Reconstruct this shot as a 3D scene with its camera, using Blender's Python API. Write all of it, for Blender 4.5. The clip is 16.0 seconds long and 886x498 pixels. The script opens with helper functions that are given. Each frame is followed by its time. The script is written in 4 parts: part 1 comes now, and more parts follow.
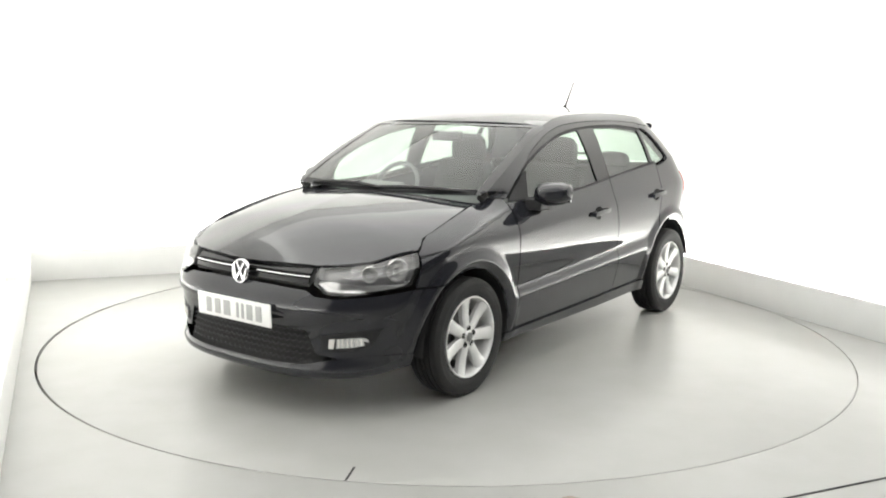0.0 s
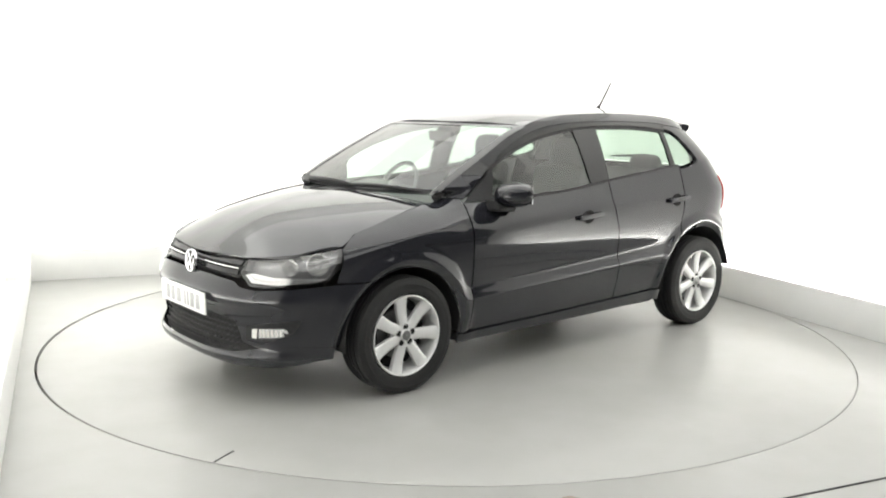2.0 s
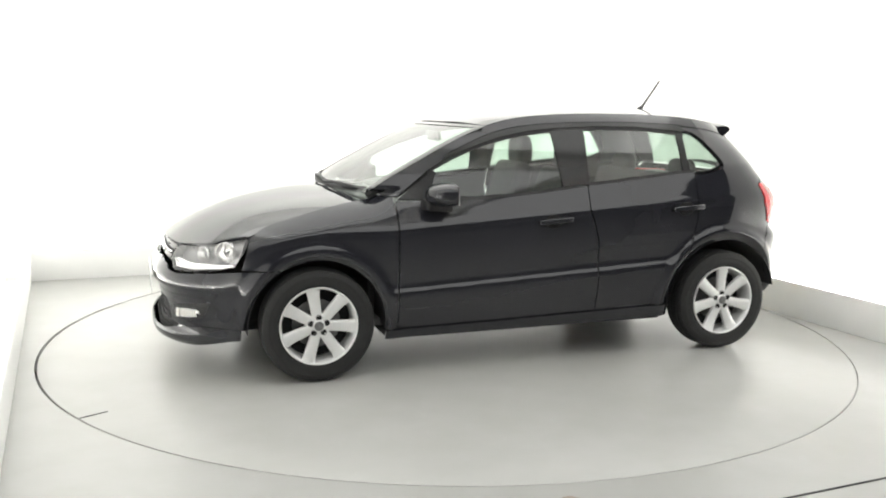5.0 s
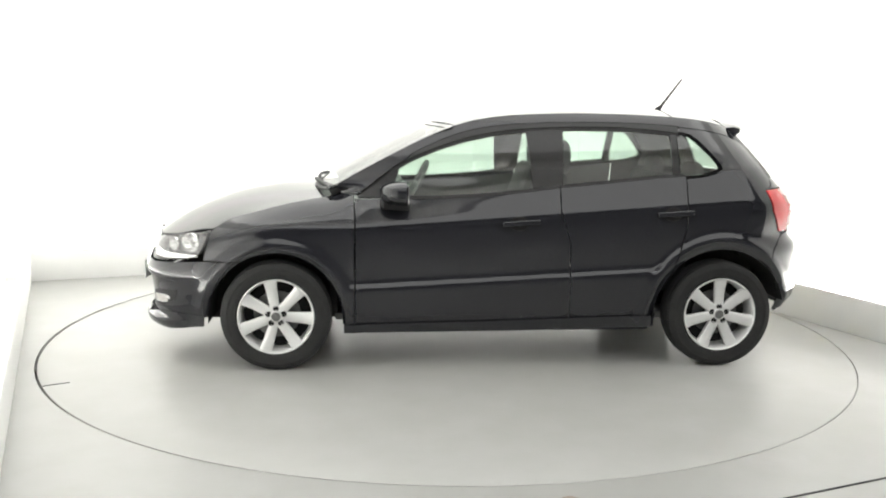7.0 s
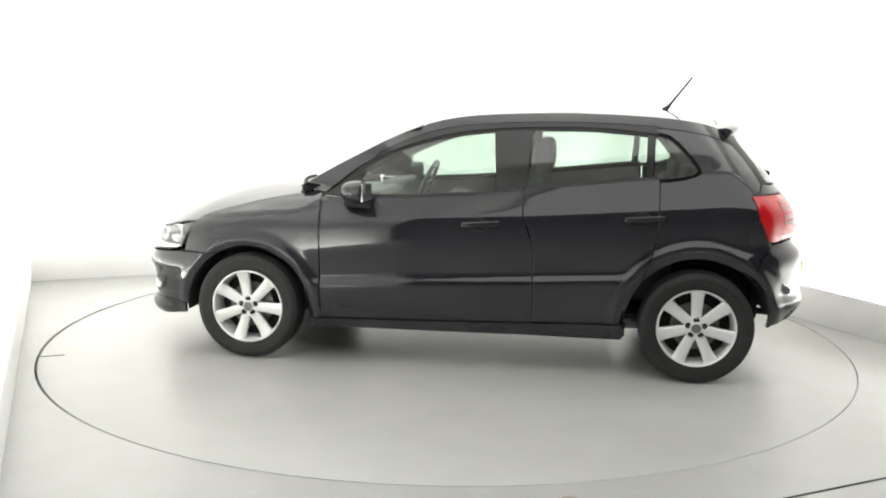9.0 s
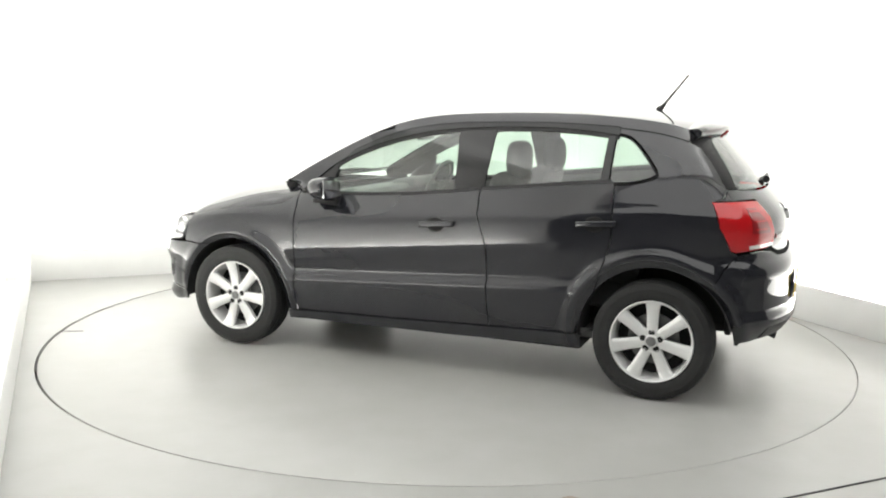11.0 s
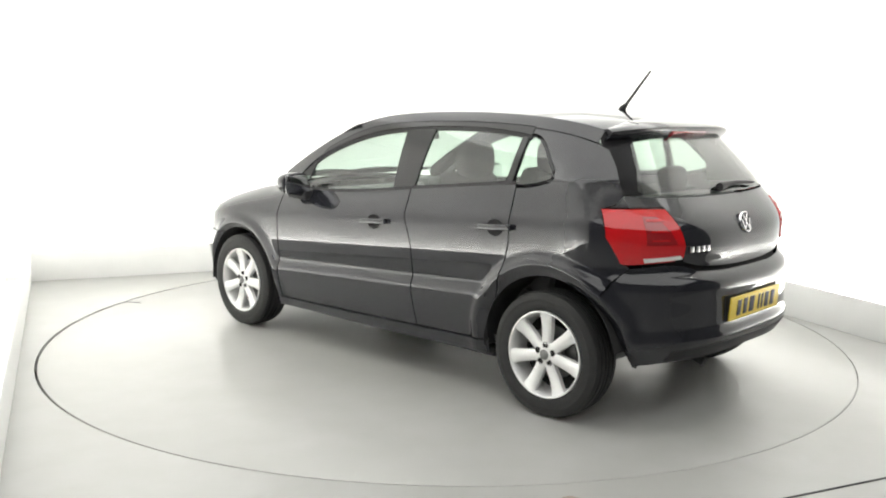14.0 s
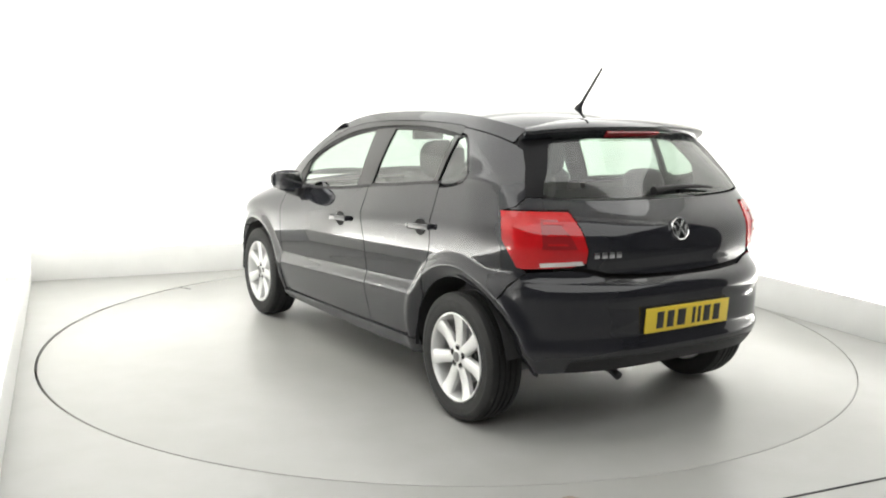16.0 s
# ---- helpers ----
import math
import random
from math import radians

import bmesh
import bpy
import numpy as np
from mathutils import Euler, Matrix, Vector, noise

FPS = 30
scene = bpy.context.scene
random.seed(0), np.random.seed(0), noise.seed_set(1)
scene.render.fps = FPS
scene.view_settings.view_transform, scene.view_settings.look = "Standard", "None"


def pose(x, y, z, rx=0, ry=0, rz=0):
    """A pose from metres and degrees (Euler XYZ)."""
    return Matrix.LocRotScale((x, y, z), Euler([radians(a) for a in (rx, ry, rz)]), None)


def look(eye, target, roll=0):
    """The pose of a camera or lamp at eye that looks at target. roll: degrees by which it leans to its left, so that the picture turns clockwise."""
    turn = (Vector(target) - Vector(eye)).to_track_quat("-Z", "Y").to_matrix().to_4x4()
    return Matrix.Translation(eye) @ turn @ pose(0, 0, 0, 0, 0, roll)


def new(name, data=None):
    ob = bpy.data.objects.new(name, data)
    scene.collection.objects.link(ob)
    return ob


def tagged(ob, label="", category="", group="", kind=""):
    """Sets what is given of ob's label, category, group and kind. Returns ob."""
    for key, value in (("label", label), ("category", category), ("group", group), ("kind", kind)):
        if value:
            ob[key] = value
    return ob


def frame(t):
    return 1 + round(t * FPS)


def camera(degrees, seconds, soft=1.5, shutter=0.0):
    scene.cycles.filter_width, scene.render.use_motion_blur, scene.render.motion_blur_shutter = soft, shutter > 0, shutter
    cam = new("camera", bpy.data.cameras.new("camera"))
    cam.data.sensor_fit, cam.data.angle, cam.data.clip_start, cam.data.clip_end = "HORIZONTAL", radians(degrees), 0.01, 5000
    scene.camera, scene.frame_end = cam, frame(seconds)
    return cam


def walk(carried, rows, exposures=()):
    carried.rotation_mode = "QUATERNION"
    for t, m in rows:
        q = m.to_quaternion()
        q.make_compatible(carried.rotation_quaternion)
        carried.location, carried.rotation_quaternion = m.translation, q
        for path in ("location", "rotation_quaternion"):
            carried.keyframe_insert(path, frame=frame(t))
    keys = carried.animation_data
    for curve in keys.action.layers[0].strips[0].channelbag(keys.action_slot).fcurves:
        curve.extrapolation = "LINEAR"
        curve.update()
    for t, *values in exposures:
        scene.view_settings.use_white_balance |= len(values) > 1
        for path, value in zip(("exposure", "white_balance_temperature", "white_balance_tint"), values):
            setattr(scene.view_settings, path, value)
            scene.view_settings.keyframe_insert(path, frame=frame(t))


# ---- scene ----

cam = camera(53.0, 16.0, soft=2.0)
EYE = Matrix.Translation((0, -5.66, 1.423)) @ pose(0, 0, 0, 0, 0, 0.33) @ pose(0, 0, 0, 90 - 8.955, 0, 0) @ pose(0, 0, 0, 0, 0, 0.843)
walk(cam, [(0, EYE), (16, EYE)])

# ---- light ----
BOOTH = 23.5                      # turn of the booth against the view
TURN = pose(0, 0, 0, 0, 0, BOOTH)
world = bpy.data.worlds.new("world")
world.use_nodes = True
world.node_tree.nodes["Background"].inputs[0].default_value = (0.6, 0.65, 0.7, 1)
world.node_tree.nodes["Background"].inputs[1].default_value = 0.05
scene.world = world
scene.view_settings.exposure = 0.0


def area(name, m, sx, sy, watts, colour=(1, 0.985, 0.95)):
    d = bpy.data.lights.new(name, "AREA")
    d.shape, d.size, d.size_y, d.energy, d.color = "RECTANGLE", sx, sy, watts, colour
    ob = new(name, d)
    ob.matrix_world = m
    return ob


area("booth_ceiling_light", TURN @ pose(0, -0.35, 2.93), 4.2, 4.2, 101, (1, 1, 0.972))
# unseen strips added under the ceiling, turned to the walls to brighten them, and tubes in the troughs behind the low
# boards
for eye, aim, watts in (((0, 1.8, 2.65), (0, 2.8, 2.62), 40), ((-1.75, -0.2, 2.65), (-2.735, -0.2, 2.62), 34), ((1.7, -0.2, 2.65), (2.68, -0.2, 2.62), 40)):
    area("wall_fill_strip", TURN @ look(eye, aim), 4.4, 0.3, watts, (1, 1, 0.972))
# unseen fill lamp added over the hall, lifts the front floor and lower car
area("hall_fill_light", TURN @ pose(0, -5.6, 3.96), 9.0, 3.8, 185, (1, 1, 0.972))
for eye, aim in (((0, 2.66, 0.06), (0, 2.80, 0.40)), ((-2.60, -0.1, 0.06), (-2.735, -0.1, 0.40)), ((2.54, -0.1, 0.06), (2.68, -0.1, 0.40))):
    area("trough_tube", TURN @ look(eye, aim), 4.8, 0.06, 74, (1, 1, 0.972))


# ---- materials ----
def material(name, base, rough=0.5, metal=0.0, vary=0.0, scale=8.0, bump=0.0, bump_scale=60.0, coat=0.0, second=None, specular=0.5):
    """Procedural surface: base colour broken by two scales of noise, fine relief, optional clear coat."""
    m = bpy.data.materials.new(name)
    m.use_nodes = True
    nt = m.node_tree
    b = nt.nodes["Principled BSDF"]
    b.inputs["Base Color"].default_value = (*base, 1)
    b.inputs["Roughness"].default_value = rough
    b.inputs["Metallic"].default_value = metal
    b.inputs["Specular IOR Level"].default_value = specular
    b.inputs["Coat Weight"].default_value = coat
    b.inputs["Coat Roughness"].default_value = 0.035
    b.inputs["Coat IOR"].default_value = 1.6
    tc = nt.nodes.new("ShaderNodeTexCoord")
    if vary:
        big, fine = nt.nodes.new("ShaderNodeTexNoise"), nt.nodes.new("ShaderNodeTexNoise")
        big.inputs["Scale"].default_value, fine.inputs["Scale"].default_value = scale * 0.15, scale
        big.inputs["Detail"].default_value = fine.inputs["Detail"].default_value = 5
        mix = nt.nodes.new("ShaderNodeMath")
        mix.operation = "MULTIPLY"
        ramp = nt.nodes.new("ShaderNodeMapRange")
        ramp.inputs[1].default_value, ramp.inputs[2].default_value = 0.10, 0.42
        cm = nt.nodes.new("ShaderNodeMix")
        cm.data_type = "RGBA"
        other = second or tuple(c * (1 - vary) for c in base)
        cm.inputs[6].default_value, cm.inputs[7].default_value = (*other, 1), (*base, 1)
        for n in (big, fine):
            nt.links.new(tc.outputs["Object"], n.inputs["Vector"])
        nt.links.new(big.outputs[0], mix.inputs[0])
        nt.links.new(fine.outputs[0], mix.inputs[1])
        nt.links.new(mix.outputs[0], ramp.inputs[0])
        nt.links.new(ramp.outputs[0], cm.inputs[0])
        nt.links.new(cm.outputs[2], b.inputs["Base Color"])
        rr = nt.nodes.new("ShaderNodeMapRange")
        rr.inputs[1].default_value, rr.inputs[2].default_value = 0.3, 0.7
        rr.inputs[3].default_value, rr.inputs[4].default_value = rough * 0.93, min(1, rough * 1.08)
        nt.links.new(big.outputs[0], rr.inputs[0])
        nt.links.new(rr.outputs[0], b.inputs["Roughness"])
    if bump:
        n = nt.nodes.new("ShaderNodeTexNoise")
        n.inputs["Scale"].default_value, n.inputs["Detail"].default_value = bump_scale, 4
        bp = nt.nodes.new("ShaderNodeBump")
        bp.inputs["Strength"].default_value, bp.inputs["Distance"].default_value = bump, 0.002
        nt.links.new(tc.outputs["Object"], n.inputs["Vector"])
        nt.links.new(n.outputs[0], bp.inputs["Height"])
        nt.links.new(bp.outputs[0], b.inputs["Normal"])
    return m


def glass(name, tint, gloss=1.0):
    """Thin pane: tinted see-through plus a Fresnel mirror."""
    m = bpy.data.materials.new(name)
    m.use_nodes = True
    nt = m.node_tree
    nt.nodes.remove(nt.nodes["Principled BSDF"])
    out = nt.nodes["Material Output"]
    tr, gl, mx, fr = (nt.nodes.new("ShaderNode" + k) for k in ("BsdfTransparent", "BsdfGlossy", "MixShader", "LayerWeight"))
    power, scaled = nt.nodes.new("ShaderNodeMath"), nt.nodes.new("ShaderNodeMath")
    power.operation, scaled.operation = "POWER", "MULTIPLY_ADD"
    power.inputs[1].default_value, scaled.inputs[1].default_value, scaled.inputs[2].default_value = 4.5, 0.9, 0.075
    tr.inputs[0].default_value = (*tint, 1)
    gl.inputs["Roughness"].default_value = 0.01
    gl.inputs["Color"].default_value = (gloss, gloss, gloss, 1)
    fr.inputs[0].default_value = 0.5
    nt.links.new(fr.outputs["Facing"], power.inputs[0])
    nt.links.new(power.outputs[0], scaled.inputs[0])
    nt.links.new(scaled.outputs[0], mx.inputs[0])
    nt.links.new(tr.outputs[0], mx.inputs[1])
    nt.links.new(gl.outputs[0], mx.inputs[2])
    nt.links.new(mx.outputs[0], out.inputs[0])
    return m


PAINT = material("black_car_paint", (0.0185, 0.019, 0.0235), 0.5, 0.0, vary=0.05, scale=3.0, coat=1.0, specular=0.0)
TRIM = material("black_plastic", (0.03, 0.03, 0.031), 0.5, vary=0.3, scale=60, bump=0.15, bump_scale=500, specular=0.22)
SATIN = material("satin_black_paint", (0.012, 0.012, 0.013), 0.14, vary=0.12, scale=6.0, specular=0.42)
FRIT = material("black_glass_border", (0.012, 0.012, 0.013), 0.3, vary=0.1, scale=6.0, specular=0.08)
GLOSS = material("gloss_black_trim", (0.012, 0.012, 0.013), 0.12)
RUBBER = material("tyre_rubber", (0.017, 0.017, 0.017), 0.7, vary=0.35, scale=30, bump=0.3, bump_scale=200)
ALLOY = material("silver_alloy", (0.80, 0.80, 0.795), 0.33, 0.3, vary=0.06, scale=40)
CHROME = material("chrome", (0.85, 0.85, 0.86), 0.08, 1.0)
STEEL = material("dull_steel", (0.25, 0.25, 0.25), 0.45, 0.8, vary=0.3, scale=50)
DARK = material("dark_underbody", (0.018, 0.018, 0.018), 0.85, vary=0.4, scale=20)
CLOTH = material("dark_grey_seat_cloth", (0.06, 0.061, 0.062), 0.9, vary=0.2, scale=120, bump=0.1, bump_scale=900)
CABIN = material("dark_cabin_plastic", (0.14, 0.141, 0.14), 0.6, vary=0.2, scale=80, bump=0.2, bump_scale=400)
LINING = material("grey_headlining", (0.50, 0.50, 0.48), 0.95, vary=0.1, scale=200)
PLATE_W = material("white_reflective_plate", (0.78, 0.78, 0.77), 0.35, vary=0.05, scale=60)
PLATE_Y = material("yellow_reflective_plate", (0.88, 0.66, 0.06), 0.35, vary=0.05, scale=60)
INK = material("black_ink", (0.03, 0.03, 0.03), 0.5)
INK_SOFT = material("grey_ink", (0.35, 0.35, 0.35), 0.5)
RED = material("red_lamp_lens", (0.56, 0.009, 0.013), 0.12, coat=0.5, vary=0.1, scale=90)
RED_DEEP = material("deep_red_lamp_lens", (0.30, 0.008, 0.012), 0.1, coat=1.0)
LENS_W = material("white_lamp_lens", (0.75, 0.73, 0.70), 0.12, coat=1.0)
REFLECT = material("lamp_reflector", (0.80, 0.80, 0.80), 0.18, 0.9)
LAMP_IN = material("grey_lamp_bezel", (0.30, 0.30, 0.305), 0.25, 0.6)
PANE = glass("tinted_window_glass", (0.61, 0.71, 0.645))
SCREEN = glass("windscreen_glass", (0.76, 0.84, 0.79), 0.8)
PANE_R = glass("tinted_rear_glass", (0.58, 0.68, 0.615))
PANE_T = glass("tinted_tailgate_glass", (0.54, 0.62, 0.565))
CLEAR = glass("clear_lamp_glass", (0.95, 0.95, 0.95))
FLOOR = material("grey_painted_floor", (0.372, 0.374, 0.364), 0.34, vary=0.1, scale=5.0, second=(0.335, 0.336, 0.318), bump=0.05, bump_scale=25)
DISC = material("grey_turntable_paint", (0.377, 0.378, 0.366), 0.32, vary=0.1, scale=4.5, second=(0.340, 0.341, 0.322), bump=0.05, bump_scale=25)
WALLP = material("white_booth_paint", (0.90, 0.895, 0.875), 0.6, vary=0.02, scale=2.0)
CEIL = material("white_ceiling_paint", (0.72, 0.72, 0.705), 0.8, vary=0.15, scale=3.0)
KICK = material("pale_low_board", (0.80, 0.80, 0.785), 0.5, vary=0.06, scale=6.0)
GAP = material("dark_gap", (0.03, 0.03, 0.03), 0.9)
HALL = material("hall_grey", (0.28, 0.28, 0.278), 0.8, vary=0.2, scale=2.0)
STAIN = material("brown_floor_stain", (0.33, 0.28, 0.22), 0.5, vary=0.3, scale=40)


# ---- mesh helpers ----
def link(name, bm, mat, parent=None, label="", smooth=None):
    bmesh.ops.recalc_face_normals(bm, faces=bm.faces) if smooth is None else None
    me = bpy.data.meshes.new(name)
    bm.to_mesh(me)
    bm.free()
    for m in (mat if isinstance(mat, (list, tuple)) else [mat]):
        me.materials.append(m)
    ob = new(name, me)
    if parent:
        ob.parent = parent
    if label:
        ob["label"] = label
    return ob


def part(name, bm, mat, parent, label=""):
    return link(name, bm, mat, parent, label, smooth=True)


def auto_smooth(bm, degrees=35):
    bm.normal_update()
    for f in bm.faces:
        f.smooth = True
    for e in bm.edges:
        e.smooth = len(e.link_faces) == 2 and e.calc_face_angle(0) < radians(degrees)
    return bm


def rbox(bm, centre, size, bevel=0.01, rot=(0, 0, 0), seg=2, taper=None):
    """A rounded box added to bm."""
    r = bmesh.ops.create_cube(bm, size=1)
    vs = r["verts"]
    for v in vs:
        k = 1.0
        if taper:
            k = taper if v.co.z > 0 else 1.0
        v.co = Vector((v.co.x * size[0] * k, v.co.y * size[1] * k, v.co.z * size[2]))
    es = list({e for v in vs for e in v.link_edges})
    if bevel:
        g = bmesh.ops.bevel(bm, geom=es, offset=bevel, segments=seg, profile=0.6, affect="EDGES")
        vs = list({v for f in g["faces"] for v in f.verts} | {v for v in vs if v.is_valid})
        seen = set(vs)
        stack = list(vs)
        while stack:
            v = stack.pop()
            for e in v.link_edges:
                o = e.other_vert(v)
                if o not in seen:
                    seen.add(o)
                    stack.append(o)
        vs = list(seen)
    m = pose(*centre, *rot)
    for v in vs:
        v.co = m @ v.co
    return bm


def box(centre, size, bevel=0.01, rot=(0, 0, 0), seg=2, taper=None):
    return auto_smooth(rbox(bmesh.new(), centre, size, bevel, rot, seg, taper))


def tube(points, radii, sides=10):
    """A round tapered tube along a row of points."""
    bm = bmesh.new()
    rings = []
    pts = [Vector(p) for p in points]
    for i, p in enumerate(pts):
        d = (pts[min(i + 1, len(pts) - 1)] - pts[max(i - 1, 0)]).normalized()
        a = d.orthogonal().normalized()
        b = d.cross(a)
        r = radii[i] if isinstance(radii, (list, tuple)) else radii
        rings.append([bm.verts.new(p + r * (math.cos(k * math.tau / sides) * a + math.sin(k * math.tau / sides) * b)) for k in range(sides)])
    for r0, r1 in zip(rings, rings[1:]):
        for k in range(sides):
            bm.faces.new((r0[k], r0[(k + 1) % sides], r1[(k + 1) % sides], r1[k]))
    bm.faces.new(rings[0]), bm.faces.new(rings[-1])
    bmesh.ops.recalc_face_normals(bm, faces=bm.faces)
    return auto_smooth(bm, 50)


def lathe(profile, n=64, closed=False):
    """Turns a profile of (radius, y) about the y axis."""
    bm = bmesh.new()
    rows = [[bm.verts.new((r * math.cos(k * math.tau / n), y, r * math.sin(k * math.tau / n))) for k in range(n)] for r, y in profile]
    pairs = list(zip(rows, rows[1:])) + ([(rows[-1], rows[0])] if closed else [])
    for a, b in pairs:
        for k in range(n):
            bm.faces.new((a[k], a[(k + 1) % n], b[(k + 1) % n], b[k]))
    bmesh.ops.recalc_face_normals(bm, faces=bm.faces)
    return auto_smooth(bm, 30)


def table(knots, smooth=6, n=600):
    """A smooth function through (x, value) knots."""
    xs, ys = zip(*sorted(knots))
    x = np.linspace(xs[0], xs[-1], n)
    y = np.interp(x, xs, ys)
    w = max(1, int(n * smooth / 600))
    for _ in range(3):
        pad = np.concatenate([2 * y[0] - y[w:0:-1], y, 2 * y[-1] - y[-2:-w - 2:-1]])
        c = np.cumsum(np.concatenate([[0.0], pad]))
        y = (c[2 * w + 1:] - c[:-2 * w - 1]) / (2 * w + 1)
    lo, step, y = xs[0], (xs[-1] - xs[0]) / (n - 1), y.tolist()

    def f(v):
        k = (v - lo) / step
        if k <= 0:
            return y[0]
        if k >= n - 1:
            return y[-1]
        i = int(k)
        return y[i] + (y[i + 1] - y[i]) * (k - i)
    return f


def inside(px, py, poly):
    c = False
    j = len(poly) - 1
    for i in range(len(poly)):
        xi, yi = poly[i]
        xj, yj = poly[j]
        if (yi > py) != (yj > py) and px < (xj - xi) * (py - yi) / (yj - yi) + xi:
            c = not c
        j = i
    return c


def clip(poly, axis, value, keep_more):
    out = []
    for i in range(len(poly)):
        a, b = poly[i - 1], poly[i]
        ia, ib = (a[axis] >= value) == keep_more, (b[axis] >= value) == keep_more
        if ia != ib:
            t = (value - a[axis]) / (b[axis] - a[axis])
            out.append((a[0] + t * (b[0] - a[0]), a[1] + t * (b[1] - a[1])))
        if ib:
            out.append(b)
    return out


def inset(poly, d):
    """Moves an outline inwards by d."""
    area2 = sum(poly[i - 1][0] * poly[i][1] - poly[i][0] * poly[i - 1][1] for i in range(len(poly)))
    s = 1 if area2 > 0 else -1
    out = []
    for i in range(len(poly)):
        a, b, c = Vector(poly[i - 1]), Vector(poly[i]), Vector(poly[(i + 1) % len(poly)])
        d1, d2 = (b - a).normalized(), (c - b).normalized()
        n = Vector((-d1.y - d2.y, d1.x + d2.x)) * s
        if n.length < 1e-6:
            n = Vector((-d1.y, d1.x)) * s
        n.normalize()
        k = max(0.5, n.dot(Vector((-d1.y, d1.x)) * s))
        b = b + n * (d / k)
        out.append((b.x, b.y))
    return out


def sheet(chart, poly, du, dv, thick=0.010, gap=0.0016, centre=(0, 0, 0.7), lift=0.0):
    """A sheet of a curved surface inside an outline, with a folded edge. chart(u, v) gives the place."""
    if gap:
        poly = inset(poly, gap)
    us, vs = [p[0] for p in poly], [p[1] for p in poly]
    u0, u1, v0, v1 = min(us), max(us), min(vs), max(vs)
    nu, nv = max(1, math.ceil((u1 - u0) / du)), max(1, math.ceil((v1 - v0) / dv))
    bm = bmesh.new()
    known = {}

    def vert(u, v):
        key = (round(u * 20000), round(v * 20000))
        if key not in known:
            known[key] = bm.verts.new(chart(u, v))
        return known[key]

    for i in range(nu):
        a0, a1 = u0 + (u1 - u0) * i / nu, u0 + (u1 - u0) * (i + 1) / nu
        strip = clip(clip(poly, 0, a0, True), 0, a1, False)
        if len(strip) < 3:
            continue
        for j in range(nv):
            b0, b1 = v0 + (v1 - v0) * j / nv, v0 + (v1 - v0) * (j + 1) / nv
            cell = clip(clip(strip, 1, b0, True), 1, b1, False)
            if len(cell) < 3:
                continue
            ring = []
            for p in cell:
                w = vert(*p)
                if not ring or ring[-1] is not w:
                    ring.append(w)
            while len(ring) > 1 and ring[0] is ring[-1]:
                ring.pop()
            if len(ring) >= 3 and len(set(ring)) == len(ring):
                try:
                    bm.faces.new(ring)
                except ValueError:
                    pass
    c = Vector(centre)
    bm.normal_update()
    s = sum(f.normal.dot(f.calc_center_median() - Vector((f.calc_center_median().x * 0.6, 0, c.z))) * f.calc_area() for f in bm.faces)
    if s < 0:
        bmesh.ops.reverse_faces(bm, faces=bm.faces)
    bm.normal_update()
    for f in bm.faces:
        f.smooth = True
    if lift:
        for v, n in [(v, v.normal.copy()) for v in bm.verts]:
            v.co += n * lift
    if thick:
        rim = [e for e in bm.edges if len(e.link_faces) == 1]
        norm = {v: v.normal.copy() for e in rim for v in e.verts}
        for e in rim:
            e.smooth = False
        g = bmesh.ops.extrude_edge_only(bm, edges=rim)
        fresh = [v for v in g["geom"] if isinstance(v, bmesh.types.BMVert)]
        for v in fresh:
            near = [e.other_vert(v) for e in v.link_edges if e.other_vert(v) in norm]
            if near:
                v.co -= norm[near[0]] * thick
        for f in bm.faces:
            f.smooth = True
    return bm


# ---- the booth ----
def slab(name, x0, x1, y0, y1, z0, z1, mat, label, category, bevel=0.0, m=TURN):
    ob = link(name, box(((x0 + x1) / 2, (y0 + y1) / 2, (z0 + z1) / 2), (x1 - x0, y1 - y0, z1 - z0), bevel), mat, None, label)
    ob.matrix_world = m
    return tagged(ob, label, category, kind="structure")


LEFT, RIGHT, BACK, FRONT, TOP, RING = -2.535, 2.48, 2.60, -2.80, 3.0, 2.452


def holed_floor():
    """The booth floor with a round opening for the turntable."""
    bm = bmesh.new()
    n = 192
    inner, low, outer = [], [], []
    for k in range(n):
        a = k * math.tau / n
        c, s = math.cos(a), math.sin(a)
        x0, x1, y0, y1 = LEFT - 0.23, RIGHT + 0.23, FRONT, BACK + 0.23
        d = min((x1 if c > 0 else x0) / c if abs(c) > 1e-6 else 99, (y1 if s > 0 else y0) / s if abs(s) > 1e-6 else 99)
        inner.append(bm.verts.new((RING * c - 0.0045, RING * s + 0.002, 0)))
        low.append(bm.verts.new((RING * c - 0.0045, RING * s + 0.002, -0.06)))
        outer.append(bm.verts.new((d * c, d * s, 0)))
    corner = [(RIGHT + 0.23, BACK + 0.23), (LEFT - 0.23, BACK + 0.23), (LEFT - 0.23, FRONT), (RIGHT + 0.23, FRONT)]
    for k in range(n):
        j = (k + 1) % n
        bm.faces.new((inner[k], outer[k], outer[j], inner[j]))
        bm.faces.new((low[k], inner[k], inner[j], low[j]))
        for cx, cy in corner:
            a, b = outer[k].co, outer[j].co
            if abs(a.x - b.x) > 1e-4 and abs(a.y - b.y) > 1e-4 and (Vector((cx, cy)) - a.xy).length < 0.3:
                bm.faces.new((outer[k], bm.verts.new((cx, cy, 0)), outer[j]))
    bmesh.ops.recalc_face_normals(bm, faces=bm.faces)
    if sum(f.normal.z for f in bm.faces) < 0:
        bmesh.ops.reverse_faces(bm, faces=bm.faces)
    ob = link("floor", bm, FLOOR, None, smooth=True)
    ob.matrix_world = TURN
    return tagged(ob, "pale grey painted booth floor with a round opening", "floor", kind="structure")


